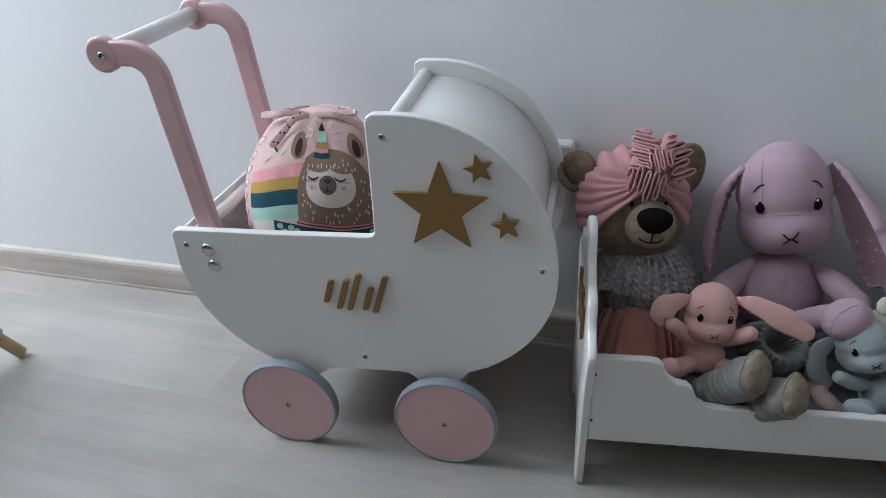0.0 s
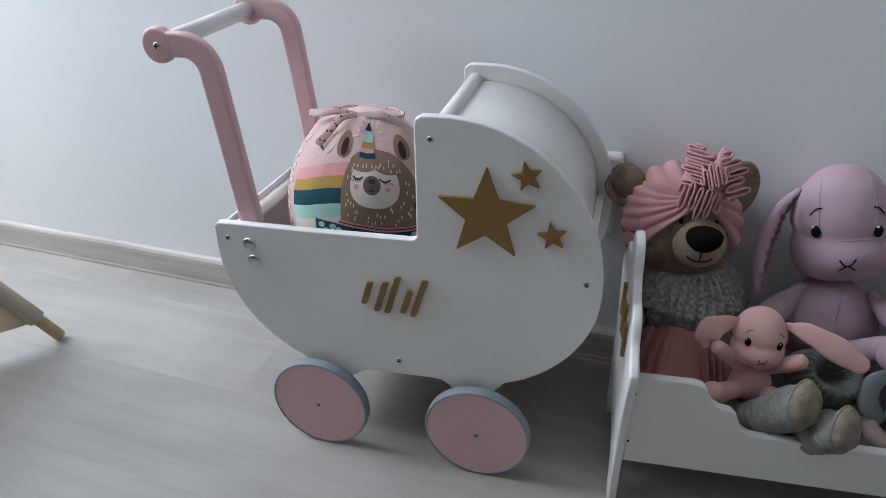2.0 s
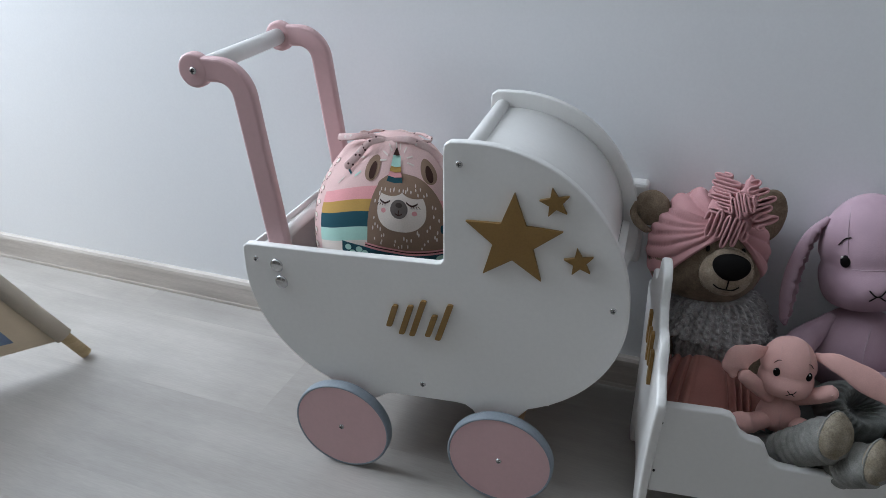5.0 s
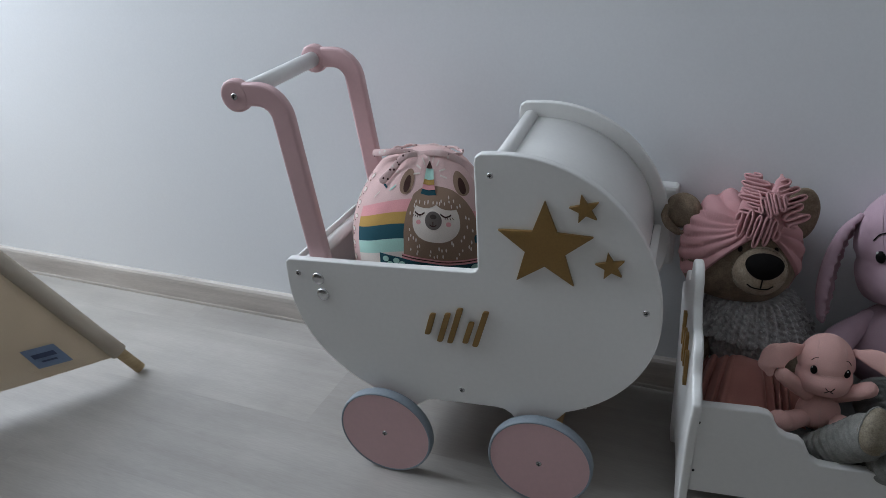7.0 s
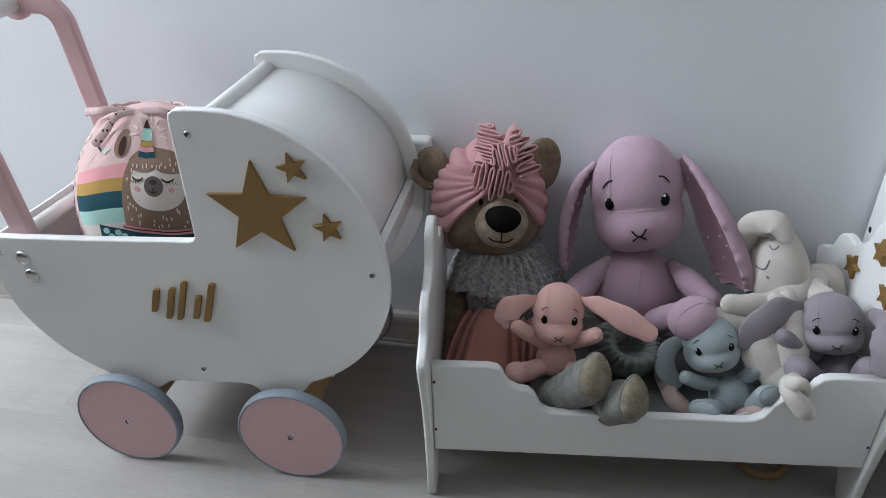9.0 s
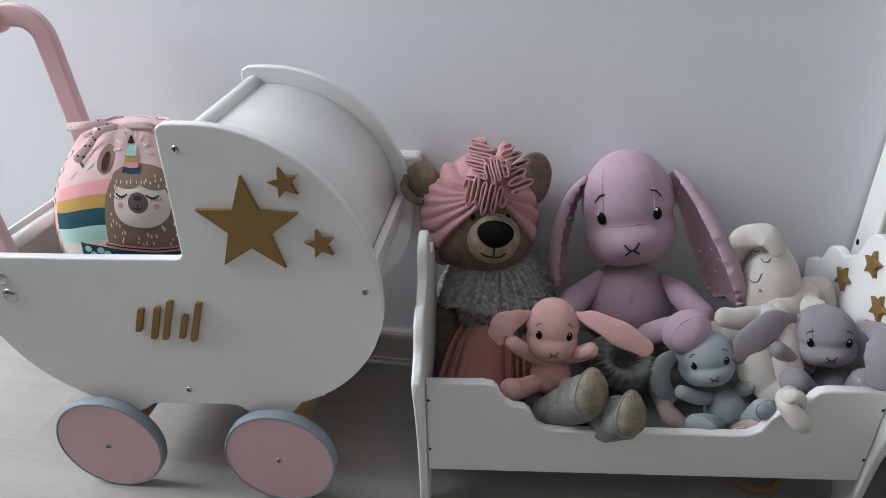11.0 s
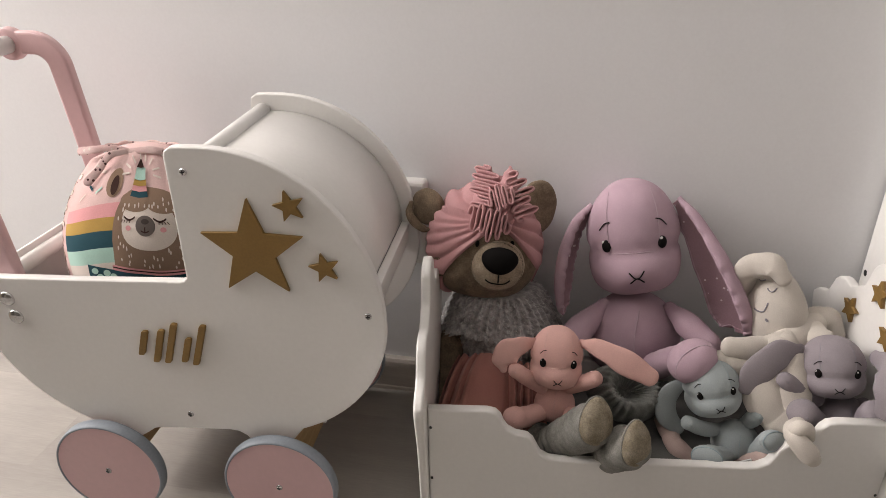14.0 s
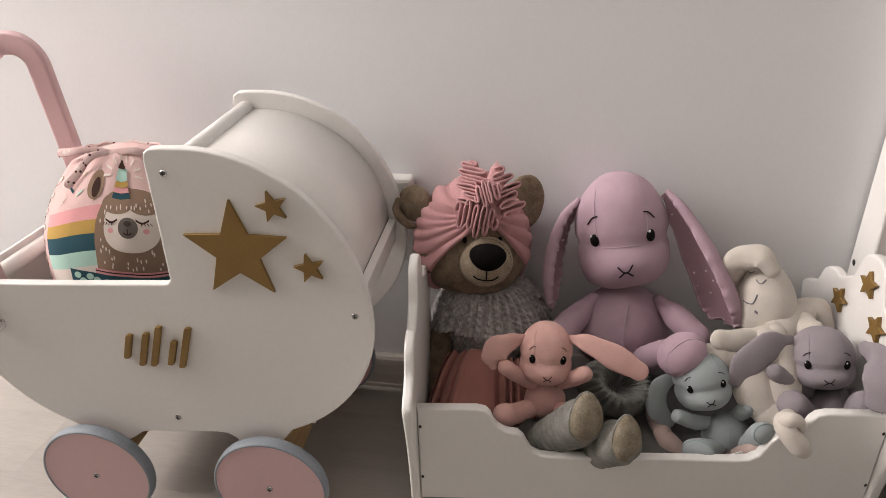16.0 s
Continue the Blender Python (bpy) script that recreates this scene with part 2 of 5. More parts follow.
def arc(cx, cz, rx, rz, a0, a1, n=14, p=1.0):
    out = []
    for k in range(n + 1):
        a = radians(a0 + (a1 - a0) * k / n)
        c, s = math.cos(a), math.sin(a)
        out.append((cx + rx * math.copysign(abs(c) ** p, c), cz + rz * math.copysign(abs(s) ** p, s)))
    return out


def smooth_path(pts, n=6):
    """A Catmull-Rom line through the points."""
    ps = [Vector(p) for p in pts]
    if len(ps) == 2:
        return [ps[0].lerp(ps[1], k / n) for k in range(n + 1)]
    ext = [2 * ps[0] - ps[1]] + ps + [2 * ps[-1] - ps[-2]]
    out = []
    for i in range(1, len(ext) - 2):
        a, b, c, d = ext[i - 1:i + 3]
        for k in range(n):
            t = k / n
            out.append(0.5 * ((2 * b) + (c - a) * t + (2 * a - 5 * b + 4 * c - d) * t * t + (3 * b - a - 3 * c + d) * t ** 3))
    return out + [ps[-1]]


def spread(values, n):
    """Values given at even steps, read at n even steps."""
    out = []
    for k in range(n):
        u = k / max(1, n - 1) * (len(values) - 1)
        i = min(int(u), len(values) - 2)
        w = u - i
        w = w * w * (3 - 2 * w)
        out.append(values[i] * (1 - w) + values[i + 1] * w)
    return out


def tube(bm, pts, radii, mat=0, sides=12, flat=1.0, face=(0, -1, 0.4), n=6, ends=True, wrinkle=0.0, waves=0, seed=0.0):
    """A soft limb, cord or ear along a line; flat < 1 presses it along the direction face."""
    path = smooth_path(pts, n) if n else [Vector(p) for p in pts]
    rs = spread(radii, len(path)) if len(radii) > 1 else [radii[0]] * len(path)
    if ends:
        d0, d1 = (path[0] - path[1]).normalized(), (path[-1] - path[-2]).normalized()
        r0, r1 = rs[0], rs[-1]
        head, tail, hr, tr = [], [], [], []
        for k in (85, 60, 30):
            head.append(path[0] + d0 * r0 * math.sin(radians(k)) * 0.9); hr.append(r0 * math.cos(radians(k)))
        for k in (30, 60, 85):
            tail.append(path[-1] + d1 * r1 * math.sin(radians(k)) * 0.9); tr.append(r1 * math.cos(radians(k)))
        path, rs = head + path + tail, hr + rs + tr
    rows = []
    face = Vector(face).normalized()
    for i, (p, r) in enumerate(zip(path, rs)):
        d = (path[min(i + 1, len(path) - 1)] - path[max(i - 1, 0)]).normalized()
        side = d.cross(face)
        side = side.normalized() if side.length > 1e-4 else d.orthogonal().normalized()
        up = side.cross(d).normalized()
        row = []
        for k in range(sides):
            a = 2 * math.pi * k / sides
            q = r * (1 + wrinkle * (2 * abs(math.sin(0.5 * (waves * i + seed + 1.6 * math.sin(a + seed)))) - 1))
            row.append(bm.verts.new(p + side * q * math.cos(a) + up * q * flat * math.sin(a)))
        rows.append(row)
    for a, b in zip(rows, rows[1:]):
        for k in range(sides):
            f = bm.faces.new((a[k], a[(k + 1) % sides], b[(k + 1) % sides], b[k]))
            f.smooth = True
            f.material_index = mat
    for row in (rows[0], rows[-1]):
        f = bm.faces.new(row)
        f.smooth, f.material_index = True, mat
    return rows


def blob(bm, c, r, mat=0, rot=None, seg=20, rings=12, wob=0.03, seed=0.0, shape=None):
    """A stuffed form: an ellipsoid, a little uneven. shape: a function that moves a point of the unit ball."""
    rot = rot or Matrix()
    rows = []
    c = Vector(c)
    for i in range(rings + 1):
        th = math.pi * i / rings
        row = []
        for k in range(seg):
            a = 2 * math.pi * k / seg
            p = Vector((math.sin(th) * math.cos(a), math.sin(th) * math.sin(a), math.cos(th)))
            if shape:
                p = shape(p)
            p *= 1 + wob * noise.noise(p * 1.7 + Vector((seed, seed * 2, 1)))
            row.append(p)
            if i in (0, rings):
                break
        rows.append([bm.verts.new(c + rot.to_3x3() @ Vector((p.x * r[0], p.y * r[1], p.z * r[2]))) for p in row])
    for a, b in zip(rows, rows[1:]):
        for k in range(seg):
            if len(a) == 1:
                f = bm.faces.new((a[0], b[k], b[(k + 1) % seg]))
            elif len(b) == 1:
                f = bm.faces.new((a[k], b[0], a[(k + 1) % seg]))
            else:
                f = bm.faces.new((a[k], b[k], b[(k + 1) % seg], a[(k + 1) % seg]))
            f.smooth, f.material_index = True, mat
    return bm


def rod(p0, p1, r, sides=20, bevel=0.0015):
    bm = bmesh.new()
    p0, p1 = Vector(p0), Vector(p1)
    d = p1 - p0
    bmesh.ops.create_cone(bm, cap_ends=True, segments=sides, radius1=r, radius2=r, depth=d.length)
    for f in bm.faces:
        f.smooth = len(f.verts) == 4
    if bevel:
        bmesh.ops.bevel(bm, geom=[e for e in bm.edges if any(len(f.verts) > 4 for f in e.link_faces)], offset=bevel, segments=2, affect="EDGES")
    bm.transform(Matrix.Translation((p0 + p1) / 2) @ d.to_track_quat("Z", "Y").to_matrix().to_4x4())
    return bm


# ---- setting ----
WALL_TURN = -3.0                                   # the wall runs a little askew to the pram
wall_at = pose(0, 0.2845, 0, 0, 0, WALL_TURN)       # local x along the wall, local y = 0 at the skirting's face
ROOM_L, ROOM_R, ROOM_F, ROOM_H = -2.20, 2.35, -3.0, 2.6


def wall(name, lo, hi, m, label, paint=WALL):
    ob = new(name, mesh_from(name, box(lo, hi), paint))
    ob.matrix_world = m
    return tagged(ob, label, "wall", kind="structure")


wall("wall_north", (-2.28, 0.014, 0), (2.5, 0.13, ROOM_H), wall_at, "smooth pale grey-white painted wall behind the toys")
# east and south walls stay out of view; their tones only steer the fill light
wall("wall_east", (ROOM_R, ROOM_F, 0), (ROOM_R + 0.12, 0.13, ROOM_H), Matrix(), "unseen plain side wall, its grey tone set for bounce light", BOUNCEWALL)
wall("wall_south", (ROOM_L, ROOM_F - 0.12, 0), (ROOM_R + 0.12, ROOM_F, ROOM_H), Matrix(), "unseen plain wall, darkened to cut bounce light", DIMWALL)


def west_wall():
    bm = bmesh.new()
    x0, x1 = WX - 0.15, WX
    for lo, hi in (((x0, ROOM_F, 0), (x1, WY0, ROOM_H)), ((x0, WY1, 0), (x1, 0.62, ROOM_H)), ((x0, WY0, 0), (x1, WY1, WZ0)), ((x0, WY0, WZ1), (x1, WY1, ROOM_H))):
        box(lo, hi, bm=bm)
    # out of view and darkened like the south wall, for less bounce
    ob = new("wall_west", mesh_from("wall_west", bm, DIMWALL))
    return tagged(ob, "unseen wall with the window opening, darkened to cut bounce light", "wall", kind="structure")


west_wall()
win = thing("window_1", pose(WX - 0.1, (WY0 + WY1) / 2, WZ0), "white framed window with two openings", "window", kind="structure")
w2, wh = (WY1 - WY0) / 2, WZ1 - WZ0
bmf = bmesh.new()
for lo, hi in (((-0.03, -w2, 0), (0.03, -w2 + 0.06, wh)), ((-0.03, w2 - 0.06, 0), (0.03, w2, wh)), ((-0.03, -w2 + 0.06, 0), (0.03, w2 - 0.06, 0.06)),
               ((-0.03, -w2 + 0.06, wh - 0.06), (0.03, w2 - 0.06, wh)), ((-0.03, -0.04, 0.06), (0.03, 0.04, wh - 0.06))):
    box(lo, hi, bm=bmf)
part("window_frame", bmf, WHITE, win)

ceiling = new("ceiling", mesh_from("ceiling", box((ROOM_L - 0.2, ROOM_F - 0.12, ROOM_H), (ROOM_R + 0.2, 0.75, ROOM_H + 0.1)), CEIL))
tagged(ceiling, "plain white ceiling", "ceiling", kind="structure")

floor_ob = new("floor", mesh_from("floor", box((ROOM_L - 0.1, ROOM_F - 0.1, -0.06), (ROOM_R + 0.1, 0.7, -0.0125)), DARK))
tagged(floor_ob, "light grey washed oak laminate floor", "floor", kind="structure")

sk = new("baseboard", mesh_from("baseboard", prism([(0.0145, 0.0), (0.0145, 0.059), (0.010, 0.0615), (0.004, 0.059), (0.001, 0.054), (0.0, 0.046), (0.0, 0.008), (-0.001, 0.006), (-0.001, 0.0)], -2.09, 2.3, "yz", bevel=0), BASE))
sk.matrix_world = wall_at
tagged(sk, "low light wood-effect skirting board along the wall", "baseboard", kind="structure")


# ---- doll's pram ----
pram = thing("doll_pram", Matrix(), "white wooden doll's pram with pink wheels and handles and gold stars", "doll pram")


def pram_outline():
    pts = [(-0.2695, 0.324), (-0.2685, 0.3310), (-0.2635, 0.3355), (-0.2560, 0.3364)]
    pts += [(-0.12, 0.3405), (0.003, 0.3458), (0.0085, 0.3475), (0.0120, 0.3518)]
    pts += [(0.0130, 0.42), (0.0133, 0.490), (0.0150, 0.4975), (0.0215, 0.5018), (0.034, 0.5027)]
    pts += arc(0.049, 0.302, 0.186, 0.2008, 88, 0, 22, 0.97)
    pts += arc(0.049, 0.302, 0.186, 0.168, -4, -66, 16)
    pts += [(0.112, 0.132), (0.098, 0.118), (0.075, 0.112), (0.060, 0.117), (0.050, 0.130), (0.040, 0.1360), (0.028, 0.1370)]
    pts += [(-0.060, 0.1315), (-0.073, 0.1285), (-0.083, 0.121), (-0.095, 0.113), (-0.115, 0.113), (-0.137, 0.121)]
    pts += arc(-0.080, 0.300, 0.1905, 0.181, -115, -176, 16)
    return pts


near_panel = part("side_panel", prism(pram_outline(), 0.0, 0.012, "xz", 0.0022), WHITE, pram, "white lacquered side panel with a rounded hood")
part("side_panel", prism([(x - 0.004, z - 0.003) for x, z in pram_outline()], 0.237, 0.249, "xz", 0.0022), WHITE, pram, "white lacquered side panel with a rounded hood")


def screw(parent, x, y, z, r=0.0042, dome=0.0022):
    """A small domed cross-head screw that faces the room."""
    bm = bmesh.new()
    blob(bm, (x, y, z), (r, dome, r), seg=14, rings=8, wob=0)
    ob = part("screw", bm, [STEEL, DARK], parent, "steel cross-head screw")
    bx = bmesh.new()
    box((x - r * 0.55, y - dome - 0.0003, z - r * 0.12), (x + r * 0.55, y - dome * 0.55, z + r * 0.12), bm=bx)
    box((x - r * 0.12, y - dome - 0.00035, z - r * 0.55), (x + r * 0.12, y - dome * 0.55, z + r * 0.55), bm=bx)
    part("cross_slot", bx, DARK, ob)
    return ob


for x, z in ((0.0328, 0.4762), (0.2165, 0.3163), (-0.019, 0.1575), (-0.250, 0.3150)):
    screw(near_panel, x, 0.0, z)
for x, z in ((-0.2200, 0.3095), (-0.2160, 0.2850)):
    bm = bmesh.new()
    blob(bm, (x, 0.0, z), (0.0096, 0.0046, 0.0096), seg=20, rings=10, wob=0)
    part("bolt", bm, STEEL, near_panel, "domed steel coach bolt")


def star_outline(cx, cz, r, turn=0.0, inner=0.42):
    pts = []
    for k in range(10):
        a = radians(90 + turn + 36 * k)
        q = r if k % 2 == 0 else r * inner
        pts.append((cx + q * math.cos(a), cz + q * math.sin(a)))
    return rounded(pts, 0.0007, 2)


for cx, cz, r, turn in ((0.0972, 0.3918, 0.0592, 0), (0.1424, 0.4436, 0.0180, 14), (0.1735, 0.3746, 0.0178, 12)):
    part("star", prism(star_outline(cx, cz, r, turn), -0.0045, -0.0002, "xz", 0.0003 if r > 0.03 else 0.0), GOLD, near_panel, "gold wooden star")
# the glued gold name, as plain slanted bars
for x, z, h, w in ((-0.057, 0.262, 0.034, 0.008), (-0.038, 0.259, 0.046, 0.008), (-0.022, 0.264, 0.056, 0.008), (-0.004, 0.256, 0.034, 0.008), (0.013, 0.264, 0.056, 0.008)):
    s = h * 0.16
    part("name_bar", prism(rounded([(x - w / 2 - s, z - h / 2), (x + w / 2 - s, z - h / 2), (x + w / 2 + s, z + h / 2), (x - w / 2 + s, z + h / 2)], 0.003, 3), -0.0045, -0.0002, "xz", 0.0006), GOLD, near_panel, "plain gold wooden bar")


def handle_outline():
    line = [(-0.322 + 0.046 * k / 4, 0.5597) for k in range(5)] + arc(-0.276, 0.5257, 0.034, 0.034, 84, 5.6, 12)
    line += [(-0.2422 + 0.0272 * k / 8, 0.5285 - 0.2665 * k / 8) for k in range(1, 9)]
    path = [Vector((a, 0, c)) for a, c in line]
    left, right = [], []
    for i, p in enumerate(path):
        d = (path[min(i + 1, len(path) - 1)] - path[max(i - 1, 0)]).normalized()
        nrm = Vector((-d.z, 0, d.x))
        w = 0.0150
        left.append((p.x + nrm.x * w, p.z + nrm.z * w))
        right.append((p.x - nrm.x * w, p.z - nrm.z * w))
    return left + right[::-1]


for y0, y1 in ((0.0125, 0.0265), (0.2225, 0.2365)):
    bm = prism(handle_outline(), y0, y1, "xz", 0.0042)
    knob = prism(arc(-0.3070, 0.5580, 0.0215, 0.0215, 0, 350, 35), y0 - 0.0004, y1 + 0.0004, "xz", 0.0042)
    bm = join(bm, knob) or bm
    if y0 > 0.1:
        bmesh.ops.translate(bm, vec=(-0.003, 0, 0.004), verts=bm.verts[:])
    h = part("handle", bm, PINK, pram, "dusty pink bent handle board with a round end")
    if y0 < 0.1:
        screw(h, -0.3060, y0 - 0.0006, 0.5580, 0.0048)
part("grip_bar", rod((-0.3070, 0.0262, 0.5580), (-0.3100, 0.2227, 0.5620), 0.0115), WHITE, pram, "round white grip bar")
part("hood_bar", rod((0.0335, 0.0118, 0.4765), (0.0265, 0.2372, 0.4775), 0.0105), WHITE, pram)
part("end_rail", rod((-0.250, 0.0118, 0.316), (-0.254, 0.2372, 0.313), 0.010), WHITE, pram)


def sheet(profile, y0, y1, t):
    """A bent thin board along y from an open (x, z) profile."""
    bm = bmesh.new()
    outs, ins = [], []
    for i, (x, z) in enumerate(profile):
        a, b = profile[max(i - 1, 0)], profile[min(i + 1, len(profile) - 1)]
        d = Vector((b[0] - a[0], b[1] - a[1])).normalized()
        nx, nz = d.y, -d.x
        outs.append((x, z))
        ins.append((x + nx * t, z + nz * t))
    return prism(outs + ins[::-1], y0, y1, "xz", 0)


HOOD_LINE = [(0.0345, 0.4775)] + arc(0.0450, 0.3250, 0.1625, 0.1525, 88, 0, 34)
part("hood", sheet(HOOD_LINE, 0.0128, 0.2364, 0.004), WHITE, pram, "white bent plywood hood")
part("hood_joint", sheet([(x - 0.0002, z - 0.0002) for x, z in HOOD_LINE], 0.2363, 0.2372, 0.002), DARK, pram, "dark joint line between hood and side panel")
rail = box((-0.0055, 0.0121, -0.036), (0.0055, 0.2369, 0.0), 0.0015)
rail.transform(Matrix.Translation((0.2128, 0, 0.3245)) @ Matrix.Rotation(radians(7), 4, "Y"))
part("hood_rail", rail, WHITE, pram, "flat white rail under the hood's edge")
slot = box((-0.0003, 0.0125, -0.0012), (0.0003, 0.2365, 0.0012))
slot.transform(Matrix.Translation((0.2074, 0, 0.3242)))
part("rail_joint", slot, DARK, pram, "dark joint line beside the rail")
part("end_board", sheet([(-0.2590, 0.330)] + arc(-0.080, 0.300, 0.180, 0.167, 180, 238, 14), 0.0128, 0.2366, 0.004), WHITE, pram)
part("base_board", box((-0.175, 0.0125, 0.150), (0.150, 0.2366, 0.158), 0.001), WHITE, pram)
part("lining", box((-0.205, 0.0305, 0.1585), (0.165, 0.2240, 0.190), 0.008), node_mat("lining_cotton", (0.42, 0.27, 0.26), 0.9, scale=20, bump=0.2), pram, "dusty pink padded lining")
WHEEL = 0.0722
for x in (-0.136, 0.0932):
    part("axle_block", box((x - 0.013, 0.014, 0.056), (x + 0.013, 0.2366, 0.149), 0.002), RAWWOOD, pram, "bare wooden axle block")
    for face in (-0.0235, 0.2505):
        y0, y1 = face, face + 0.0160
        ym = (y0 + y1) / 2
        wheel = part("wheel", rod((x, y0 + 0.0008, WHEEL), (x, y1 - 0.0008, WHEEL), WHEEL - 0.0031, 64, 0.0008), PINK, pram, "pink wooden disc wheel")
        tyre = bmesh.new()
        n = 72
        ring = [(0.0655 + 0.0027, y0 + 0.0012), (0.0663 + 0.0027, y0), (0.0678 + 0.0027, y0 - 0.0001), (0.0690 + 0.0027, y0 + 0.0018), (WHEEL, ym), (0.0690 + 0.0027, y1 - 0.0018), (0.0678 + 0.0027, y1 + 0.0001), (0.0663 + 0.0027, y1), (0.0655 + 0.0027, y1 - 0.0012)]
        rows = [[tyre.verts.new((x + r * math.cos(2 * math.pi * k / n), yy, WHEEL + r * math.sin(2 * math.pi * k / n))) for r, yy in ring] for k in range(n)]
        for k in range(n):
            for j in range(len(ring)):
                f = tyre.faces.new((rows[k][j], rows[(k + 1) % n][j], rows[(k + 1) % n][(j + 1) % len(ring)], rows[k][(j + 1) % len(ring)]))
                f.smooth = True
        part("tyre", tyre, GREY_RUBBER, wheel, "thin grey rubber tyre")
        if face < 0:
            screw(wheel, x, y0 + 0.0004, WHEEL, 0.0042)


# ---- doll's bed ----
BED = pose(0.2834, -0.0285, 0, 0, 0, 4.1)
bed = thing("doll_bed", BED, "white wooden doll's bed with cloud-shaped ends and gold stars", "doll bed")
BL, BV = 0.5056, 0.103        # inner length, and the middle of its width


def cloud_top(v):
    """The height of an end board's cloud-shaped edge at the distance v from its middle."""
    v = abs(v)
    z = 0.333 - 0.64 * v
    for c, zc, r in ((0.0, 0.3230, 0.0300), (0.073, 0.2680, 0.0300), (0.1205, 0.2345, 0.0215)):
        if abs(v - c) < r:
            z = max(z, zc + math.sqrt(r * r - (v - c) ** 2))
    return z


def end_outline():
    half = 0.105
    side = [(0.0, 0.006), (0.0, 0.06), (0.005, 0.12), (0.014, 0.17), (0.024, 0.205), (0.032, 0.228)]
    pts = [(BV - half + 0.004, 0.0)] + [(BV - half - a, z) for a, z in side]
    n = 90
    vs = [-0.1405 + 0.281 * k / n for k in range(n + 1)]
    zs = [cloud_top(v) for v in vs]
    zs = [(zs[max(i - 1, 0)] + zs[i] + zs[min(i + 1, n)]) / 3 for i in range(n + 1)]
    pts += [(BV + v, z) for v, z in zip(vs, zs)]
    pts += [(BV + half + a, z) for a, z in side[::-1]] + [(BV + half - 0.004, 0.0)]
    pts += [(BV + half - 0.030, 0.0), (BV + half - 0.036, 0.006), (BV + half - 0.040, 0.025), (BV + half - 0.052, 0.048), (BV + half - 0.075, 0.060)]
    pts += [(BV - half + 0.075, 0.060), (BV - half + 0.052, 0.048), (BV - half + 0.040, 0.025), (BV - half + 0.036, 0.006), (BV - half + 0.030, 0.0)]
    return pts


headboard = part("headboard", prism(end_outline(), -0.0110, 0.0, "yz", 0.003), WHITE, bed, "white cloud-shaped end board")
footboard = part("footboard", prism(end_outline(), BL, BL + 0.0120, "yz", 0.003), WHITE, bed, "white cloud-shaped end board")
for v, z, r, turn in ((0.146, 0.273, 0.0165, 8), (0.099, 0.320, 0.0165, -6), (0.066, 0.283, 0.0165, 4)):
    part("star", prism(star_outline(v, z, r, turn, 0.45), BL - 0.0050, BL - 0.0002, "yz", 0.0), GOLD, footboard, "gold wooden star")
for v, z in ((0.05, 0.235), (0.075, 0.245), (0.10, 0.235), (0.125, 0.245)):
    part("name_bar", prism(rounded([(v - 0.006, z - 0.025), (v + 0.006, z - 0.025), (v + 0.006, z + 0.022), (v - 0.006, z + 0.022)], 0.003, 3), -0.0155, -0.0112, "yz", 0.0005), GOLD, headboard, "plain gold wooden bar")


def rail_outline():
    L = BL
    def half(sign):
        x = (lambda d: d) if sign > 0 else (lambda d: L - d)
        return [(x(0.0005), 0.2178), (x(0.066), 0.2182), (x(0.076), 0.2158), (x(0.082), 0.2090), (x(0.085), 0.2005), (x(0.090), 0.1925), (x(0.099), 0.1865),
                (x(0.112), 0.1840), (x(0.119), 0.1770), (x(0.123), 0.1680), (x(0.128), 0.1580), (x(0.138), 0.1520), (x(0.151), 0.1505)]
    return [(0.0005, 0.0835)] + half(1) + half(-1)[::-1] + [(L - 0.0005, 0.0835)]


front_rail = part("front_rail", prism(rail_outline()[::-1], 0.0, 0.012, "xz", 0.0025), WHITE, bed, "white side board with a stepped dip")
part("back_rail", box((0.0005, 0.196, 0.0835), (BL - 0.0005, 0.208, 0.150), 0.002), WHITE, bed)
for x, z in ((0.0035, 0.193), (0.0035, 0.118), (BL - 0.004, 0.193), (BL - 0.004, 0.118)):
    bm = bmesh.new()
    blob(bm, (x, -0.0002, z), (0.0016, 0.0006, 0.0022), seg=8, rings=6, wob=0)
    part("pin_hole", bm, DARK, front_rail, "dark dowel hole")
part("bed_base", box((0.001, 0.0125, 0.086), (BL - 0.001, 0.1955, 0.094), 0.001), WHITE, bed)

matt = thing("doll_mattress", BED @ pose(0, 0, 0.0945), "thin grey fabric mattress in the doll's bed", "mattress")
bm = bmesh.new()
box((0.004, 0.0145, 0), (BL - 0.004, 0.1940, 0.030), 0.007, bm=bm)
part("cover", bm, MATT, matt)


# ---- soft toys ----
def turn_to(yaw=0, pitch=0, roll=0):
    """The turn of a toy's head, which faces -y at rest: yaw about the upright, pitch up towards the viewer, roll sideways."""
    return Euler((radians(-pitch), radians(roll), radians(yaw))).to_matrix().to_4x4()


def rabbit_head_shape(p):
    """The unit ball as a rabbit's head: a high dome, a seam pinch over a broad muzzle that bulges forward."""
    z = p.z
    r = 1.0
    if z < -0.05:
        box_r = (1 - min(0.999, abs(z)) ** 3.8) ** (1 / 3.8) / math.sqrt(max(0.02, 1 - z * z))
        w = min(1.0, (-0.05 - z) / 0.35)
        r = 1 + (min(box_r, 2.0) - 1) * w
    r -= 0.065 * math.exp(-((z + 0.15) / 0.09) ** 2)
    fwd = -0.16 * math.exp(-((z + 0.54) / 0.30) ** 2) * max(0, -p.y)
    return Vector((p.x * r, p.y * r + fwd, z))


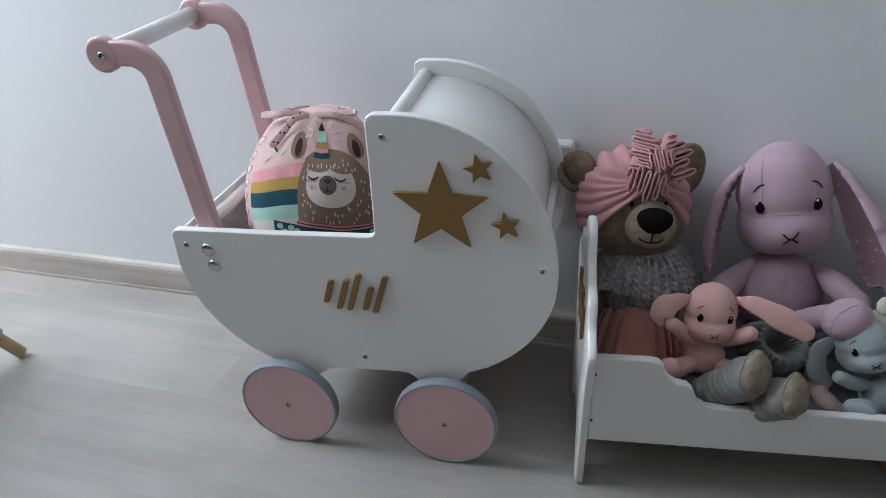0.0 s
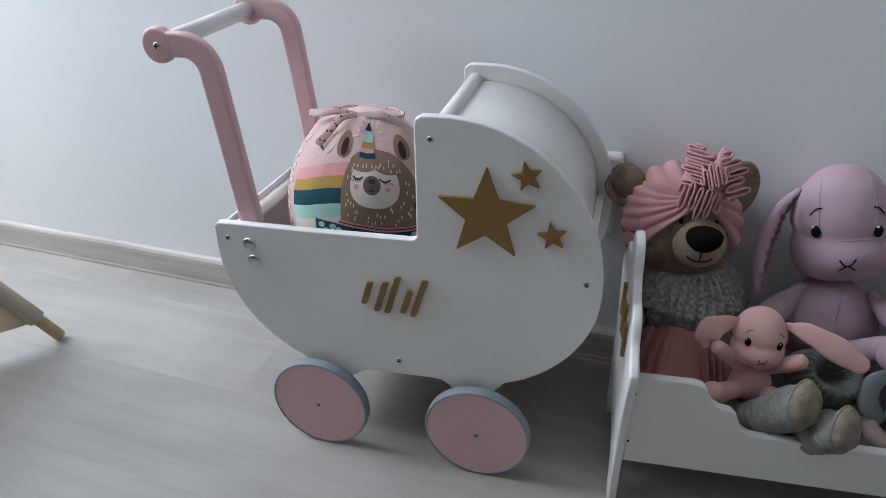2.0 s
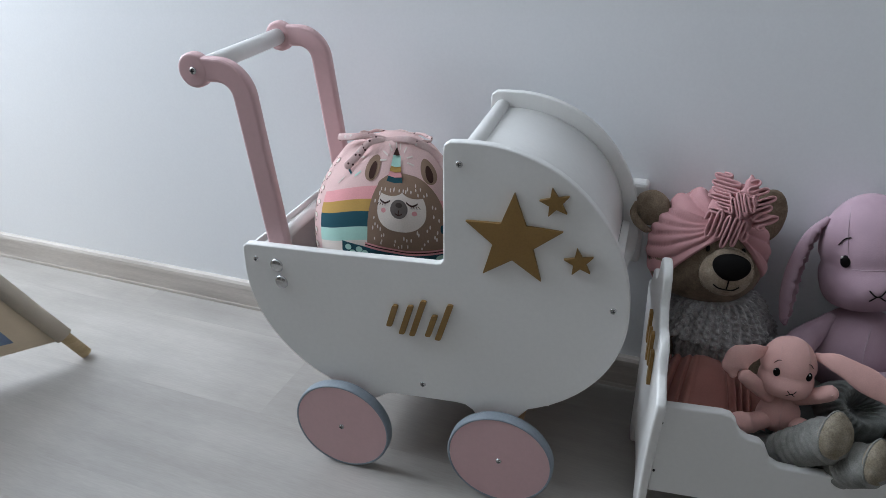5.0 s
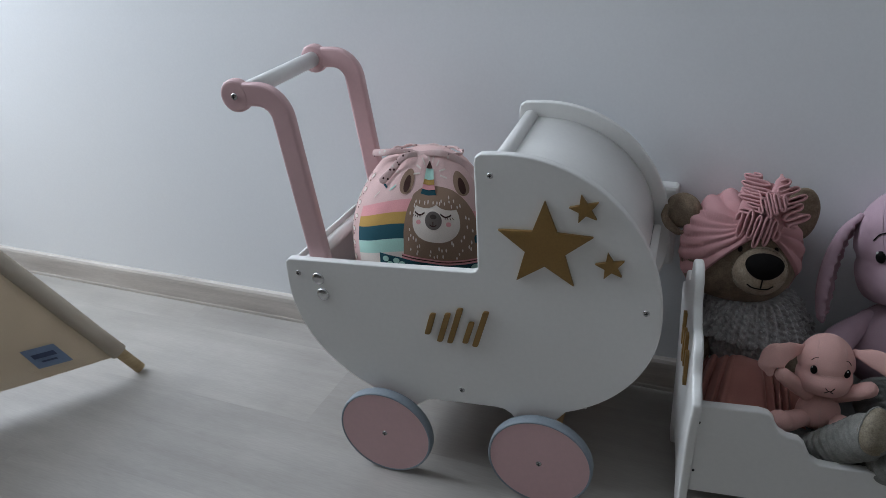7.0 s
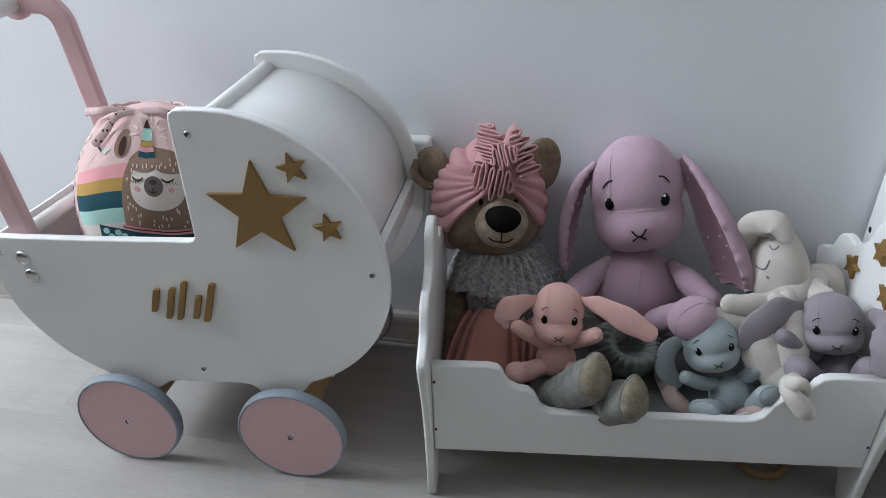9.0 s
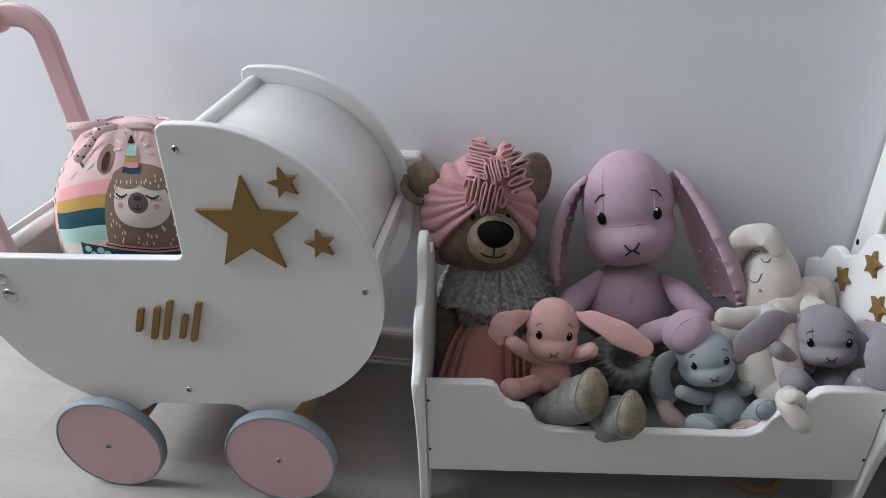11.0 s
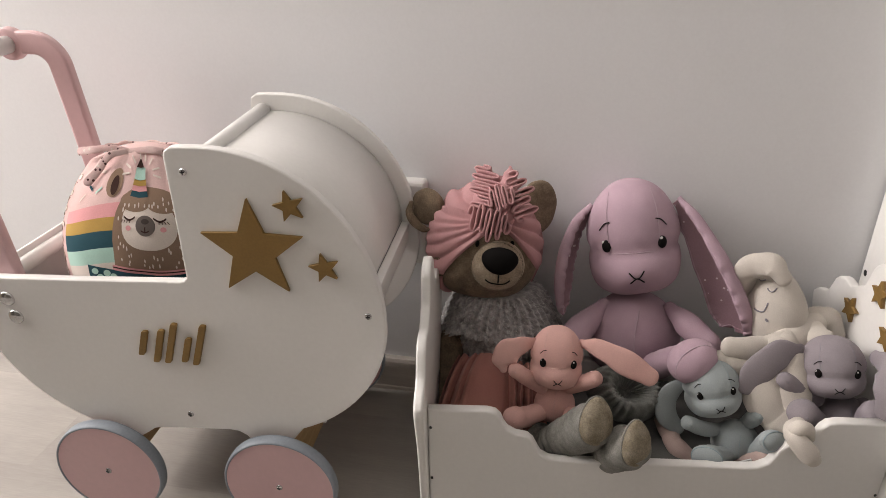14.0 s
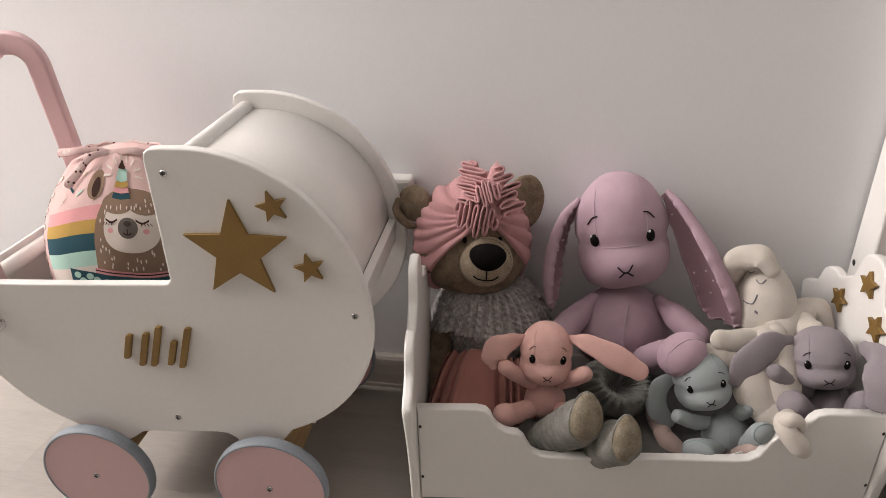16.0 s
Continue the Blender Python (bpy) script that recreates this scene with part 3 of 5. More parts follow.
def on_head(c, r, rot, x, z, lift=1.004, shape=rabbit_head_shape):
    """The point of the head's front at the fractions x and z of its half width and half height."""
    y = -math.sqrt(max(0.0, 1 - x * x - z * z))
    p = Vector((x, y, z))
    if shape:
        q = shape(p)
        q = Vector((q.x, q.y, q.z))
    else:
        q = p
    q = q * lift
    return Vector(c) + rot.to_3x3() @ Vector((q.x * r[0], q.y * r[1], q.z * r[2]))


def line_on(bm, c, r, rot, pts, rad, mat, n=8, lift=1.01, shape=rabbit_head_shape):
    flat = smooth_path([(x, 0, z) for x, z in pts], n)
    tube(bm, [on_head(c, r, rot, p.x, p.z, lift, shape) for p in flat], [rad], mat, sides=6, n=0)


def rabbit_face(bm, c, r, rot, eye=0.112, ex=0.57, ez=-0.03, seams=True, mouth_z=-0.53):
    """Embroidered brows and mouth, and the seams of the head; materials 2 black, 4 seam."""
    for s in (-1, 1):
        line_on(bm, c, r, rot, [(s * (ex + 0.10), ez + 0.27), (s * ex, ez + 0.37), (s * (ex - 0.10), ez + 0.40)], r[0] * 0.013, 2, 5)
    m, w = mouth_z, 0.13
    line_on(bm, c, r, rot, [(-w, m + 0.10), (-w * 0.4, m + 0.015), (0, m), (w * 0.4, m + 0.02), (w, m + 0.12)], r[0] * 0.015, 2, 5)
    line_on(bm, c, r, rot, [(-w * 0.85, m - 0.085), (0, m), (w * 0.85, m - 0.075)], r[0] * 0.015, 2, 5)
    if seams:
        line_on(bm, c, r, rot, [(-0.96, -0.14), (-0.5, -0.16), (0, -0.16), (0.5, -0.16), (0.96, -0.14)], r[0] * 0.008, 4, 8, 1.006)
        for s in (-1, 1):
            line_on(bm, c, r, rot, [(s * 0.42, 0.85), (s * 0.50, 0.55), (s * 0.52, 0.25), (s * 0.50, -0.14)], r[0] * 0.007, 4, 6, 1.005)


def toy(name, base, mats, label):
    """A soft toy as a thing, and a function that adds one sewn part to it from a bmesh in the room's place."""
    ob = thing(name, pose(*base), label, "soft toy", "soft toys in the doll's bed")
    back = Matrix.Translation(-Vector(base))
    def sew(part_name, bm, words="", parent=None):
        bm.transform(back)
        return part(part_name, bm, mats, parent or ob, words)
    return ob, sew


def rabbit(name, fur, lining, seam, label, head, hr, hrot, body, br, limbs, ears, seed, face={}, soles=(), shells=()):
    low = min(p[2] - max(radii) for pts, radii in limbs for p in pts)
    ob, sew = toy(name, (body[0], body[1], min(low, body[2] - br[2])), [fur, lining, BLACK, EYEW, seam], label)
    bm = bmesh.new()
    blob(bm, head, hr, 0, hrot, 48, 34, 0.02, seed, rabbit_head_shape)
    skull = sew("head", bm)
    bm = bmesh.new()
    rabbit_face(bm, head, hr, hrot, **face)
    sew("stitching", bm, "black embroidered mouth and brows and tonal seams", skull)
    eye, ex, ez = face.get("eye", 0.112), face.get("ex", 0.57), face.get("ez", -0.03)
    for s in (-1, 1):
        bm = bmesh.new()
        blob(bm, on_head(head, hr, hrot, s * ex, ez, 1.0), (hr[0] * eye, hr[0] * 0.065, hr[0] * eye * 1.35), 2, hrot @ turn_to(s * 22), 18, 10, 0)
        glint = on_head(head, hr, hrot, s * ex - 0.035, ez + 0.075, 1.035)
        blob(bm, glint, (hr[0] * 0.028, hr[0] * 0.02, hr[0] * 0.034), 3, None, 8, 6, 0)
        sew("eye", bm, "black embroidered eye with a white glint", skull)
    bm = bmesh.new()
    blob(bm, body, br, 0, None, 36, 24, 0.05, seed + 3, lambda p: Vector((p.x * (1 - 0.16 * p.z), p.y * (1 - 0.12 * p.z), p.z)))
    b = Vector(body)
    seamline = [b + Vector((br[0] * 0.05 * math.sin(k), -br[1] * 1.005 * math.cos(radians(k * 18 - 70)) * (1 - 0.12 * math.sin(radians(k * 18 - 70))), br[2] * math.sin(radians(k * 18 - 70)))) for k in range(9)]
    tube(bm, seamline, [br[0] * 0.012], 4, sides=5, n=3)
    sew("body", bm)
    for i, (pts, radii) in enumerate(limbs):
        bm = bmesh.new()
        tube(bm, pts, radii, 0, sides=18, n=7, wrinkle=0.022, waves=1.3, seed=seed + i)
        side = [Vector(p) + Vector((0, -1, 0.35)).normalized() * r * 0.985 for p, r in zip(smooth_path(pts, 5), spread(radii, (len(pts) - 1) * 5 + 1))]
        tube(bm, side, [0.0005], 4, 5, n=0)
        sew("arm" if i < 2 else "leg", bm)
    for at, sr, turn in soles:
        bm = bmesh.new()
        blob(bm, at, sr, 0, turn, 30, 20, 0.03, seed)
        tube(bm, [Vector(at) + turn.to_3x3() @ Vector((sr[0] * 0.93 * math.cos(a), -sr[1] * 0.37, sr[2] * 0.93 * math.sin(a))) for a in (2 * math.pi * k / 32 for k in range(33))], [0.0008], 4, 6, n=0)
        sew("foot", bm, "rounded stuffed foot with a stitched sole")
    for i, (pts, radii, face_dir, flat) in enumerate(ears):
        bm = bmesh.new()
        tube(bm, pts, radii, 1 if flat < 0.2 else 0, sides=20, n=10, flat=flat, face=face_dir, wrinkle=0.012, waves=0.9, seed=seed + i)
        sew("ear_lining" if flat < 0.2 else "ear", bm, "dotted cotton lining of the ear" if flat < 0.2 else "")
    for pts, widths, inner, roll in shells:
        sew("ear", ear_shell(pts, widths, inner, roll, seed), "long plush ear with a puckered edge and dotted lining")
    return ob


def ear_shell(pts, widths, inner, roll, seed):
    """A long ear: a plush back and a cotton lining sewn together, one edge rolled over towards inner, puckered by the seam."""
    bm = bmesh.new()
    n, m, thick = 14, 26, 0.0024
    path = smooth_path(pts, n)
    ws = spread(widths, len(path))
    inner = Vector(inner).normalized()
    taus = [2 * k / m - 1 for k in range(m + 1)]
    mid = m // 2
    turn = lambda t: 0.45 * t if t < 0.05 else 0.02 + (t - 0.05) / 0.95 * 2.75
    section = {mid: (0.0, 0.0)}
    for k in range(mid, m):
        a, (x, y) = turn((taus[k] + taus[k + 1]) / 2), section[k]
        section[k + 1] = (x + 2 / m * math.cos(a), y + 2 / m * math.sin(a))
    for k in range(mid, 0, -1):
        a, (x, y) = turn((taus[k] + taus[k - 1]) / 2), section[k]
        section[k - 1] = (x - 2 / m * math.cos(a), y - 2 / m * math.sin(a))
    grid = {}
    for i, (p, w) in enumerate(zip(path, ws)):
        d = (path[min(i + 1, len(path) - 1)] - path[max(i - 1, 0)]).normalized()
        side = d.cross(inner).normalized() * roll
        up = side.cross(d).normalized()
        if up.dot(inner) < 0:
            up = -up
        for k in range(m + 1):
            x, y = section[k]
            a = turn(taus[k])
            rim = max(0.0, abs(taus[k]) - 0.6) / 0.4
            ruck = 0.0016 * rim * rim * min(1.0, (len(path) - 1 - i) / 12) * (math.sin(i * 1.05 + seed) + 0.7 * math.sin(i * 1.7 + 2 * seed))
            q = p + side * w * x + up * w * y
            nrm = up * math.cos(a) - side * math.sin(a)
            q = q + nrm * ruck
            puff = thick * (1 - 0.75 * rim * rim)
            grid[0, i, k] = bm.verts.new(q - nrm * puff)
            grid[1, i, k] = bm.verts.new(q + nrm * puff * 0.4)
    last = len(path) - 1
    for layer in (0, 1):
        for i in range(last):
            for k in range(m):
                f = bm.faces.new([grid[layer, i + a, k + c] for a, c in ((0, 0), (0, 1), (1, 1), (1, 0))])
                f.smooth, f.material_index = True, layer if 0 < k < m - 1 else 0
    for i in range(last):
        for k in (0, m):
            bm.faces.new((grid[0, i, k], grid[0, i + 1, k], grid[1, i + 1, k], grid[1, i, k])).smooth = True
    for i in (0, last):
        for k in range(m):
            bm.faces.new((grid[0, i, k], grid[0, i, k + 1], grid[1, i, k + 1], grid[1, i, k])).smooth = True
    return bm


SEAM_L = plush("lilac_seam", (0.53, 0.40, 0.46))
SEAM_R = plush("rose_seam", (0.70, 0.45, 0.42))
SEAM_G = plush("grey_seam", (0.28, 0.265, 0.305))
SEAM_B = plush("blue_seam", (0.30, 0.385, 0.41))

rabbit("plush_rabbit", LILAC, LILAC_IN, SEAM_L, "large lilac plush rabbit with long drooping dotted ears",
       (0.5190, 0.2180, 0.3285), (0.0595, 0.056, 0.0745), turn_to(-3, 13, -10), (0.5300, 0.1980, 0.1930), (0.063, 0.049, 0.062),
       [(((0.4900, 0.1950, 0.2320), (0.4570, 0.1680, 0.2080), (0.4300, 0.1270, 0.1880)), (0.011, 0.019, 0.018)),
        (((0.5730, 0.1900, 0.2380), (0.5930, 0.1620, 0.2300), (0.6150, 0.1390, 0.2160)), (0.0085, 0.0165, 0.0170)),
        (((0.5560, 0.1500, 0.1700), (0.5640, 0.1200, 0.2000), (0.5720, 0.0980, 0.2220)), (0.018, 0.017, 0.016))],
       [], 1.0, dict(mouth_z=-0.57, eye=0.100), [((0.5830, 0.0790, 0.2330), (0.0300, 0.0260, 0.0245), turn_to(24, 8, -24))],
       [(((0.4640, 0.2280, 0.3640), (0.4430, 0.2180, 0.3420), (0.4300, 0.2050, 0.3070), (0.4260, 0.1930, 0.2700), (0.4300, 0.1850, 0.2360), (0.4360, 0.1820, 0.2240)), (0.010, 0.019, 0.024, 0.024, 0.016, 0.004), (0.75, -0.75, 0.1), 1),
        (((0.5720, 0.2270, 0.3780), (0.5950, 0.2060, 0.3560), (0.6270, 0.1800, 0.3100), (0.6510, 0.1630, 0.2640), (0.6600, 0.1560, 0.2360), (0.6590, 0.1540, 0.2270)), (0.010, 0.025, 0.036, 0.039, 0.030, 0.010), (-0.50, -0.85, -0.1), -1)])


rabbit("plush_rabbit", ROSE, ROSE, SEAM_R, "small rose pink plush rabbit with wide drooping ears",
       (0.4250, 0.0730, 0.2310), (0.0315, 0.031, 0.0375), turn_to(3, 16, 2), (0.4260, 0.0650, 0.1670), (0.0250, 0.0215, 0.0270),
       [(((0.4110, 0.0650, 0.1880), (0.3900, 0.0530, 0.2110), (0.3770, 0.0480, 0.2240)), (0.0085, 0.0095, 0.0090)),
        (((0.4440, 0.0650, 0.1920), (0.4580, 0.0530, 0.2090), (0.4700, 0.0480, 0.2200)), (0.0085, 0.0095, 0.0095)),
        (((0.4090, 0.0530, 0.1610), (0.3890, 0.0350, 0.1650), (0.3780, 0.0250, 0.1710)), (0.0110, 0.0125, 0.0140)),
        (((0.4420, 0.0530, 0.1590), (0.4490, 0.0430, 0.1680)), (0.0100, 0.0110))],
       [(((0.3980, 0.0730, 0.2480), (0.3820, 0.0620, 0.2490), (0.3680, 0.0550, 0.2440), (0.3610, 0.0510, 0.2340), (0.3630, 0.0480, 0.2230)), (0.006, 0.0110, 0.0160, 0.0125, 0.0045), (-0.1, -1, 0.3), 0.24),
        (((0.4530, 0.0730, 0.2510), (0.4730, 0.0580, 0.2550), (0.5040, 0.0480, 0.2440), (0.5300, 0.0430, 0.2310)), (0.005, 0.0110, 0.0150, 0.0110), (-0.1, -1, 0.5), 0.30)], 2.0, dict(mouth_z=-0.60, eye=0.125))

rabbit("plush_rabbit", GREYP, GREYP, SEAM_G, "small grey plush rabbit with drooping ears behind the side board",
       (0.7370, 0.0820, 0.2380), (0.0345, 0.034, 0.0345), turn_to(-7, 16, -8), (0.7590, 0.0720, 0.1700), (0.0310, 0.0260, 0.0300),
       [(((0.7270, 0.0740, 0.1940), (0.6980, 0.0640, 0.2150), (0.6810, 0.0590, 0.2290)), (0.0090, 0.0105, 0.0095)),
        (((0.7790, 0.0740, 0.1910), (0.7820, 0.0590, 0.1910)), (0.0090, 0.0100)),
        (((0.7300, 0.0590, 0.1700), (0.6980, 0.0360, 0.2020)), (0.0130, 0.0165)),
        (((0.7760, 0.0590, 0.1660), (0.7700, 0.0340, 0.2110)), (0.0120, 0.0150))],
       [(((0.7000, 0.0840, 0.2560), (0.6750, 0.0740, 0.2530), (0.6520, 0.0640, 0.2340), (0.6420, 0.0590, 0.2170)), (0.006, 0.0170, 0.0180, 0.0120), (0.1, -1, 0.4), 0.25),
        (((0.7700, 0.0660, 0.2630), (0.7730, 0.0400, 0.2670), (0.7750, 0.0220, 0.2500), (0.7730, 0.0160, 0.2270)), (0.008, 0.0150, 0.0190, 0.0130), (-0.5, -0.8, 0.3), 0.25)], 3.0)

blue_rabbit = rabbit("plush_rabbit", BLUEP, BLUEP, SEAM_B, "small pale blue-green plush rabbit sitting tilted in the doll's bed",
       (0.6065, 0.0720, 0.2065), (0.0325, 0.032, 0.0350), turn_to(4, 16, -14), (0.6410, 0.0550, 0.1410), (0.0270, 0.0220, 0.0270),
       [(((0.6230, 0.0600, 0.1490), (0.6000, 0.0480, 0.1590), (0.5800, 0.0420, 0.1710)), (0.0075, 0.0088, 0.0085)),
        (((0.6500, 0.0600, 0.1600), (0.6540, 0.0520, 0.1760), (0.6580, 0.0500, 0.1840)), (0.0080, 0.0095, 0.0090)),
        (((0.6280, 0.0380, 0.1310), (0.6020, 0.0200, 0.1400)), (0.0100, 0.0145)),
        (((0.6570, 0.0380, 0.1380), (0.6660, 0.0180, 0.1740)), (0.0080, 0.0130))],
       [(((0.5810, 0.0780, 0.2050), (0.5610, 0.0700, 0.1890), (0.5590, 0.0620, 0.1660), (0.5750, 0.0600, 0.1460)), (0.006, 0.0120, 0.0130, 0.0090), (0.2, -1, 0.4), 0.30)], 4.0, {}, [((0.6000, 0.0140, 0.1470), (0.0180, 0.0100, 0.0130), turn_to(-20, 20, -8)), ((0.6640, 0.0120, 0.1800), (0.0170, 0.0100, 0.0120), turn_to(20, 20, 16))])


label_at = Matrix.Translation(Vector((0.6380, 0.0110, 0.1440)) - blue_rabbit.location) @ Matrix.Rotation(radians(-24), 4, "Y")
tape = box((-0.011, -0.0006, -0.004), (0.011, 0.0006, 0.004), 0.0002)
tape.transform(label_at)
care = part("care_label", tape, EYEW, blue_rabbit, "white woven care label")
for z in (-0.0016, 0.0016):
    bar = box((-0.009, -0.0010, z - 0.0007), (0.009, -0.0005, z + 0.0007))
    bar.transform(label_at)
    part("print_bar", bar, BLACK, care)


def lovey():
    """A cream rabbit comforter: an egg-shaped sleeping head on a limp cloth with knotted corners."""
    ob, sew = toy("plush_comforter", (0.6960, 0.0900, 0.1250), [CREAM, SEAM_G], "cream sleeping rabbit comforter with a knotted cloth body")
    bm = bmesh.new()
    c, r, rot = Vector((0.6930, 0.1600, 0.2600)), (0.0370, 0.036, 0.053), turn_to(-26, 18, -12)
    egg = lambda p: Vector((p.x * (1 - 0.18 * p.z), p.y * (1 - 0.10 * p.z), p.z))
    blob(bm, c, r, 0, rot, 28, 18, 0.02, 7, egg)
    head = sew("head", bm)
    bm = bmesh.new()
    for pts in ([(-0.52, 0.74), (-0.40, 0.72), (-0.26, 0.75)], [(-0.14, 0.58), (-0.07, 0.53), (0.01, 0.51), (0.09, 0.53), (0.16, 0.59)]):
        line_on(bm, c, r, rot, pts, 0.0008, 1, 5, 1.01, egg)
    line_on(bm, c, r, rot, [(-0.50, 0.10), (-0.36, 0.06), (-0.20, 0.06), (-0.13, 0.14), (-0.07, 0.26)], 0.0008, 1, 5, 1.0, egg)
    line_on(bm, c, r, rot, [(-0.09, -0.11), (-0.05, -0.14)], 0.0014, 1, 3, 1.01, egg)
    sew("stitching", bm, "grey embroidered sleeping face", head)
    bm = bmesh.new()
    tube(bm, [(0.6800, 0.1700, 0.2480), (0.6630, 0.1760, 0.2760), (0.6500, 0.1640, 0.3060), (0.6580, 0.1600, 0.3210), (0.6740, 0.1500, 0.3280), (0.6870, 0.1420, 0.3150)], [0.010, 0.014, 0.016, 0.015, 0.014, 0.010], 0, 20, 0.5, (0, -1, 0.5), wrinkle=0.05, waves=0.8)
    sew("ear", bm)
    bm = bmesh.new()
    for pts, rad in (([(0.7180, 0.1420, 0.2490), (0.6920, 0.1070, 0.2460), (0.6600, 0.0920, 0.2460), (0.6230, 0.0840, 0.2520)], (0.010, 0.017, 0.016, 0.012)),
                     ([(0.6920, 0.1020, 0.2530), (0.6600, 0.0820, 0.2290), (0.6280, 0.0780, 0.2310), (0.6110, 0.0780, 0.2400)], (0.012, 0.017, 0.014, 0.009)),
                     ([(0.7280, 0.1370, 0.2530), (0.7350, 0.1170, 0.2470), (0.7480, 0.1120, 0.2390)], (0.014, 0.017, 0.012)),
                     ([(0.6780, 0.0920, 0.2470), (0.6640, 0.0670, 0.2090), (0.6830, 0.0520, 0.1830), (0.6980, 0.0320, 0.1820)], (0.018, 0.026, 0.024, 0.012)),
                     ([(0.6920, 0.0820, 0.2400), (0.6930, 0.0620, 0.2080), (0.7070, 0.0420, 0.1820)], (0.018, 0.022, 0.012)),
                     ([(0.7350, 0.1520, 0.2600), (0.7540, 0.1520, 0.2570), (0.7660, 0.1470, 0.2370)], (0.012, 0.014, 0.010))):
        tube(bm, pts, rad, 0, 18, 0.6, (0, -1, 0.6), n=9, wrinkle=0.035, waves=0.8, seed=rad[0] * 900)
        sew("cloth_fold", bm)
        bm = bmesh.new()
    tube(bm, [(0.6780, 0.0980, 0.2340), (0.6980, 0.1150, 0.2410), (0.7190, 0.1350, 0.2470), (0.7370, 0.1450, 0.2550)], [0.016, 0.020, 0.020, 0.014], 0, 16, 0.7, (0, -1, 0.6))
    sew("cloth_fold", bm)
    bm = bmesh.new()
    # the cloth hangs down in folds
    corner = [Vector(q) for q in ((0.6570, 0.0960, 0.2400), (0.7200, 0.1160, 0.2370), (0.6640, 0.0640, 0.1870), (0.7140, 0.0440, 0.1700))]
    rows = []
    for i in range(19):
        v = i / 18
        rows.append([])
        for k in range(37):
            u = k / 36
            q = corner[0].lerp(corner[1], u).lerp(corner[2].lerp(corner[3], u), v)
            ridge = 0.0055 * (abs(math.sin(u * 7.5 + 1.3 * v + 0.8 * math.sin(3 * v))) - 0.5) + 0.004 * noise.noise(Vector((u * 3, v * 3, 4)))
            rows[-1].append(bm.verts.new(q + Vector((0, -0.012 * math.sin(math.pi * u) - ridge, 0.6 * ridge + 0.006 * math.sin(math.pi * v)))))
    for p, q in zip(rows, rows[1:]):
        for k in range(36):
            bm.faces.new((p[k], q[k], q[k + 1], p[k + 1])).smooth = True
    sew("cloth", bm, "limp cream cloth body in folds")
    bm = bmesh.new()
    # a knotted corner that hangs over the side board
    tube(bm, [(0.6960, 0.0450, 0.1890), (0.6900, 0.0200, 0.1990), (0.6790, 0.0040, 0.2040), (0.6780, -0.0080, 0.2020), (0.6920, -0.0120, 0.1870), (0.6980, -0.0120, 0.1800)], [0.008, 0.008, 0.0105, 0.010, 0.0115, 0.0090], 0, 16)
    tube(bm, [(0.6790, 0.0080, 0.1920), (0.6780, -0.0060, 0.2140), (0.6890, -0.0020, 0.2110), (0.6980, 0.0060, 0.1930)], [0.007, 0.0085, 0.0075, 0.006], 0, 14)
    sew("knot", bm, "knotted cloth corner")
    return ob


lovey()


def hidden_toy():
    bm = bmesh.new()
    for pts, rad in (([(0.6530, 0.0300, 0.1330), (0.6630, 0.0160, 0.1500)], (0.008, 0.0115)), ([(0.5670, 0.0550, 0.1340), (0.5760, 0.0450, 0.1270), (0.5920, 0.0380, 0.1180)], (0.010, 0.012, 0.010)),
                     ([(0.5700, 0.0520, 0.1330), (0.5650, 0.0700, 0.1380), (0.5630, 0.0750, 0.1470)], (0.010, 0.012, 0.014)), ([(0.5920, 0.0380, 0.1180), (0.6360, 0.0440, 0.1120), (0.6530, 0.0300, 0.1330)], (0.010, 0.012, 0.008))):
        tube(bm, pts, rad, 0, 14)
    return single("plush_toy", bm, [BEIGEP], "dusty beige plush toy lying under the others", "soft toy", "soft toys in the doll's bed")


hidden_toy()


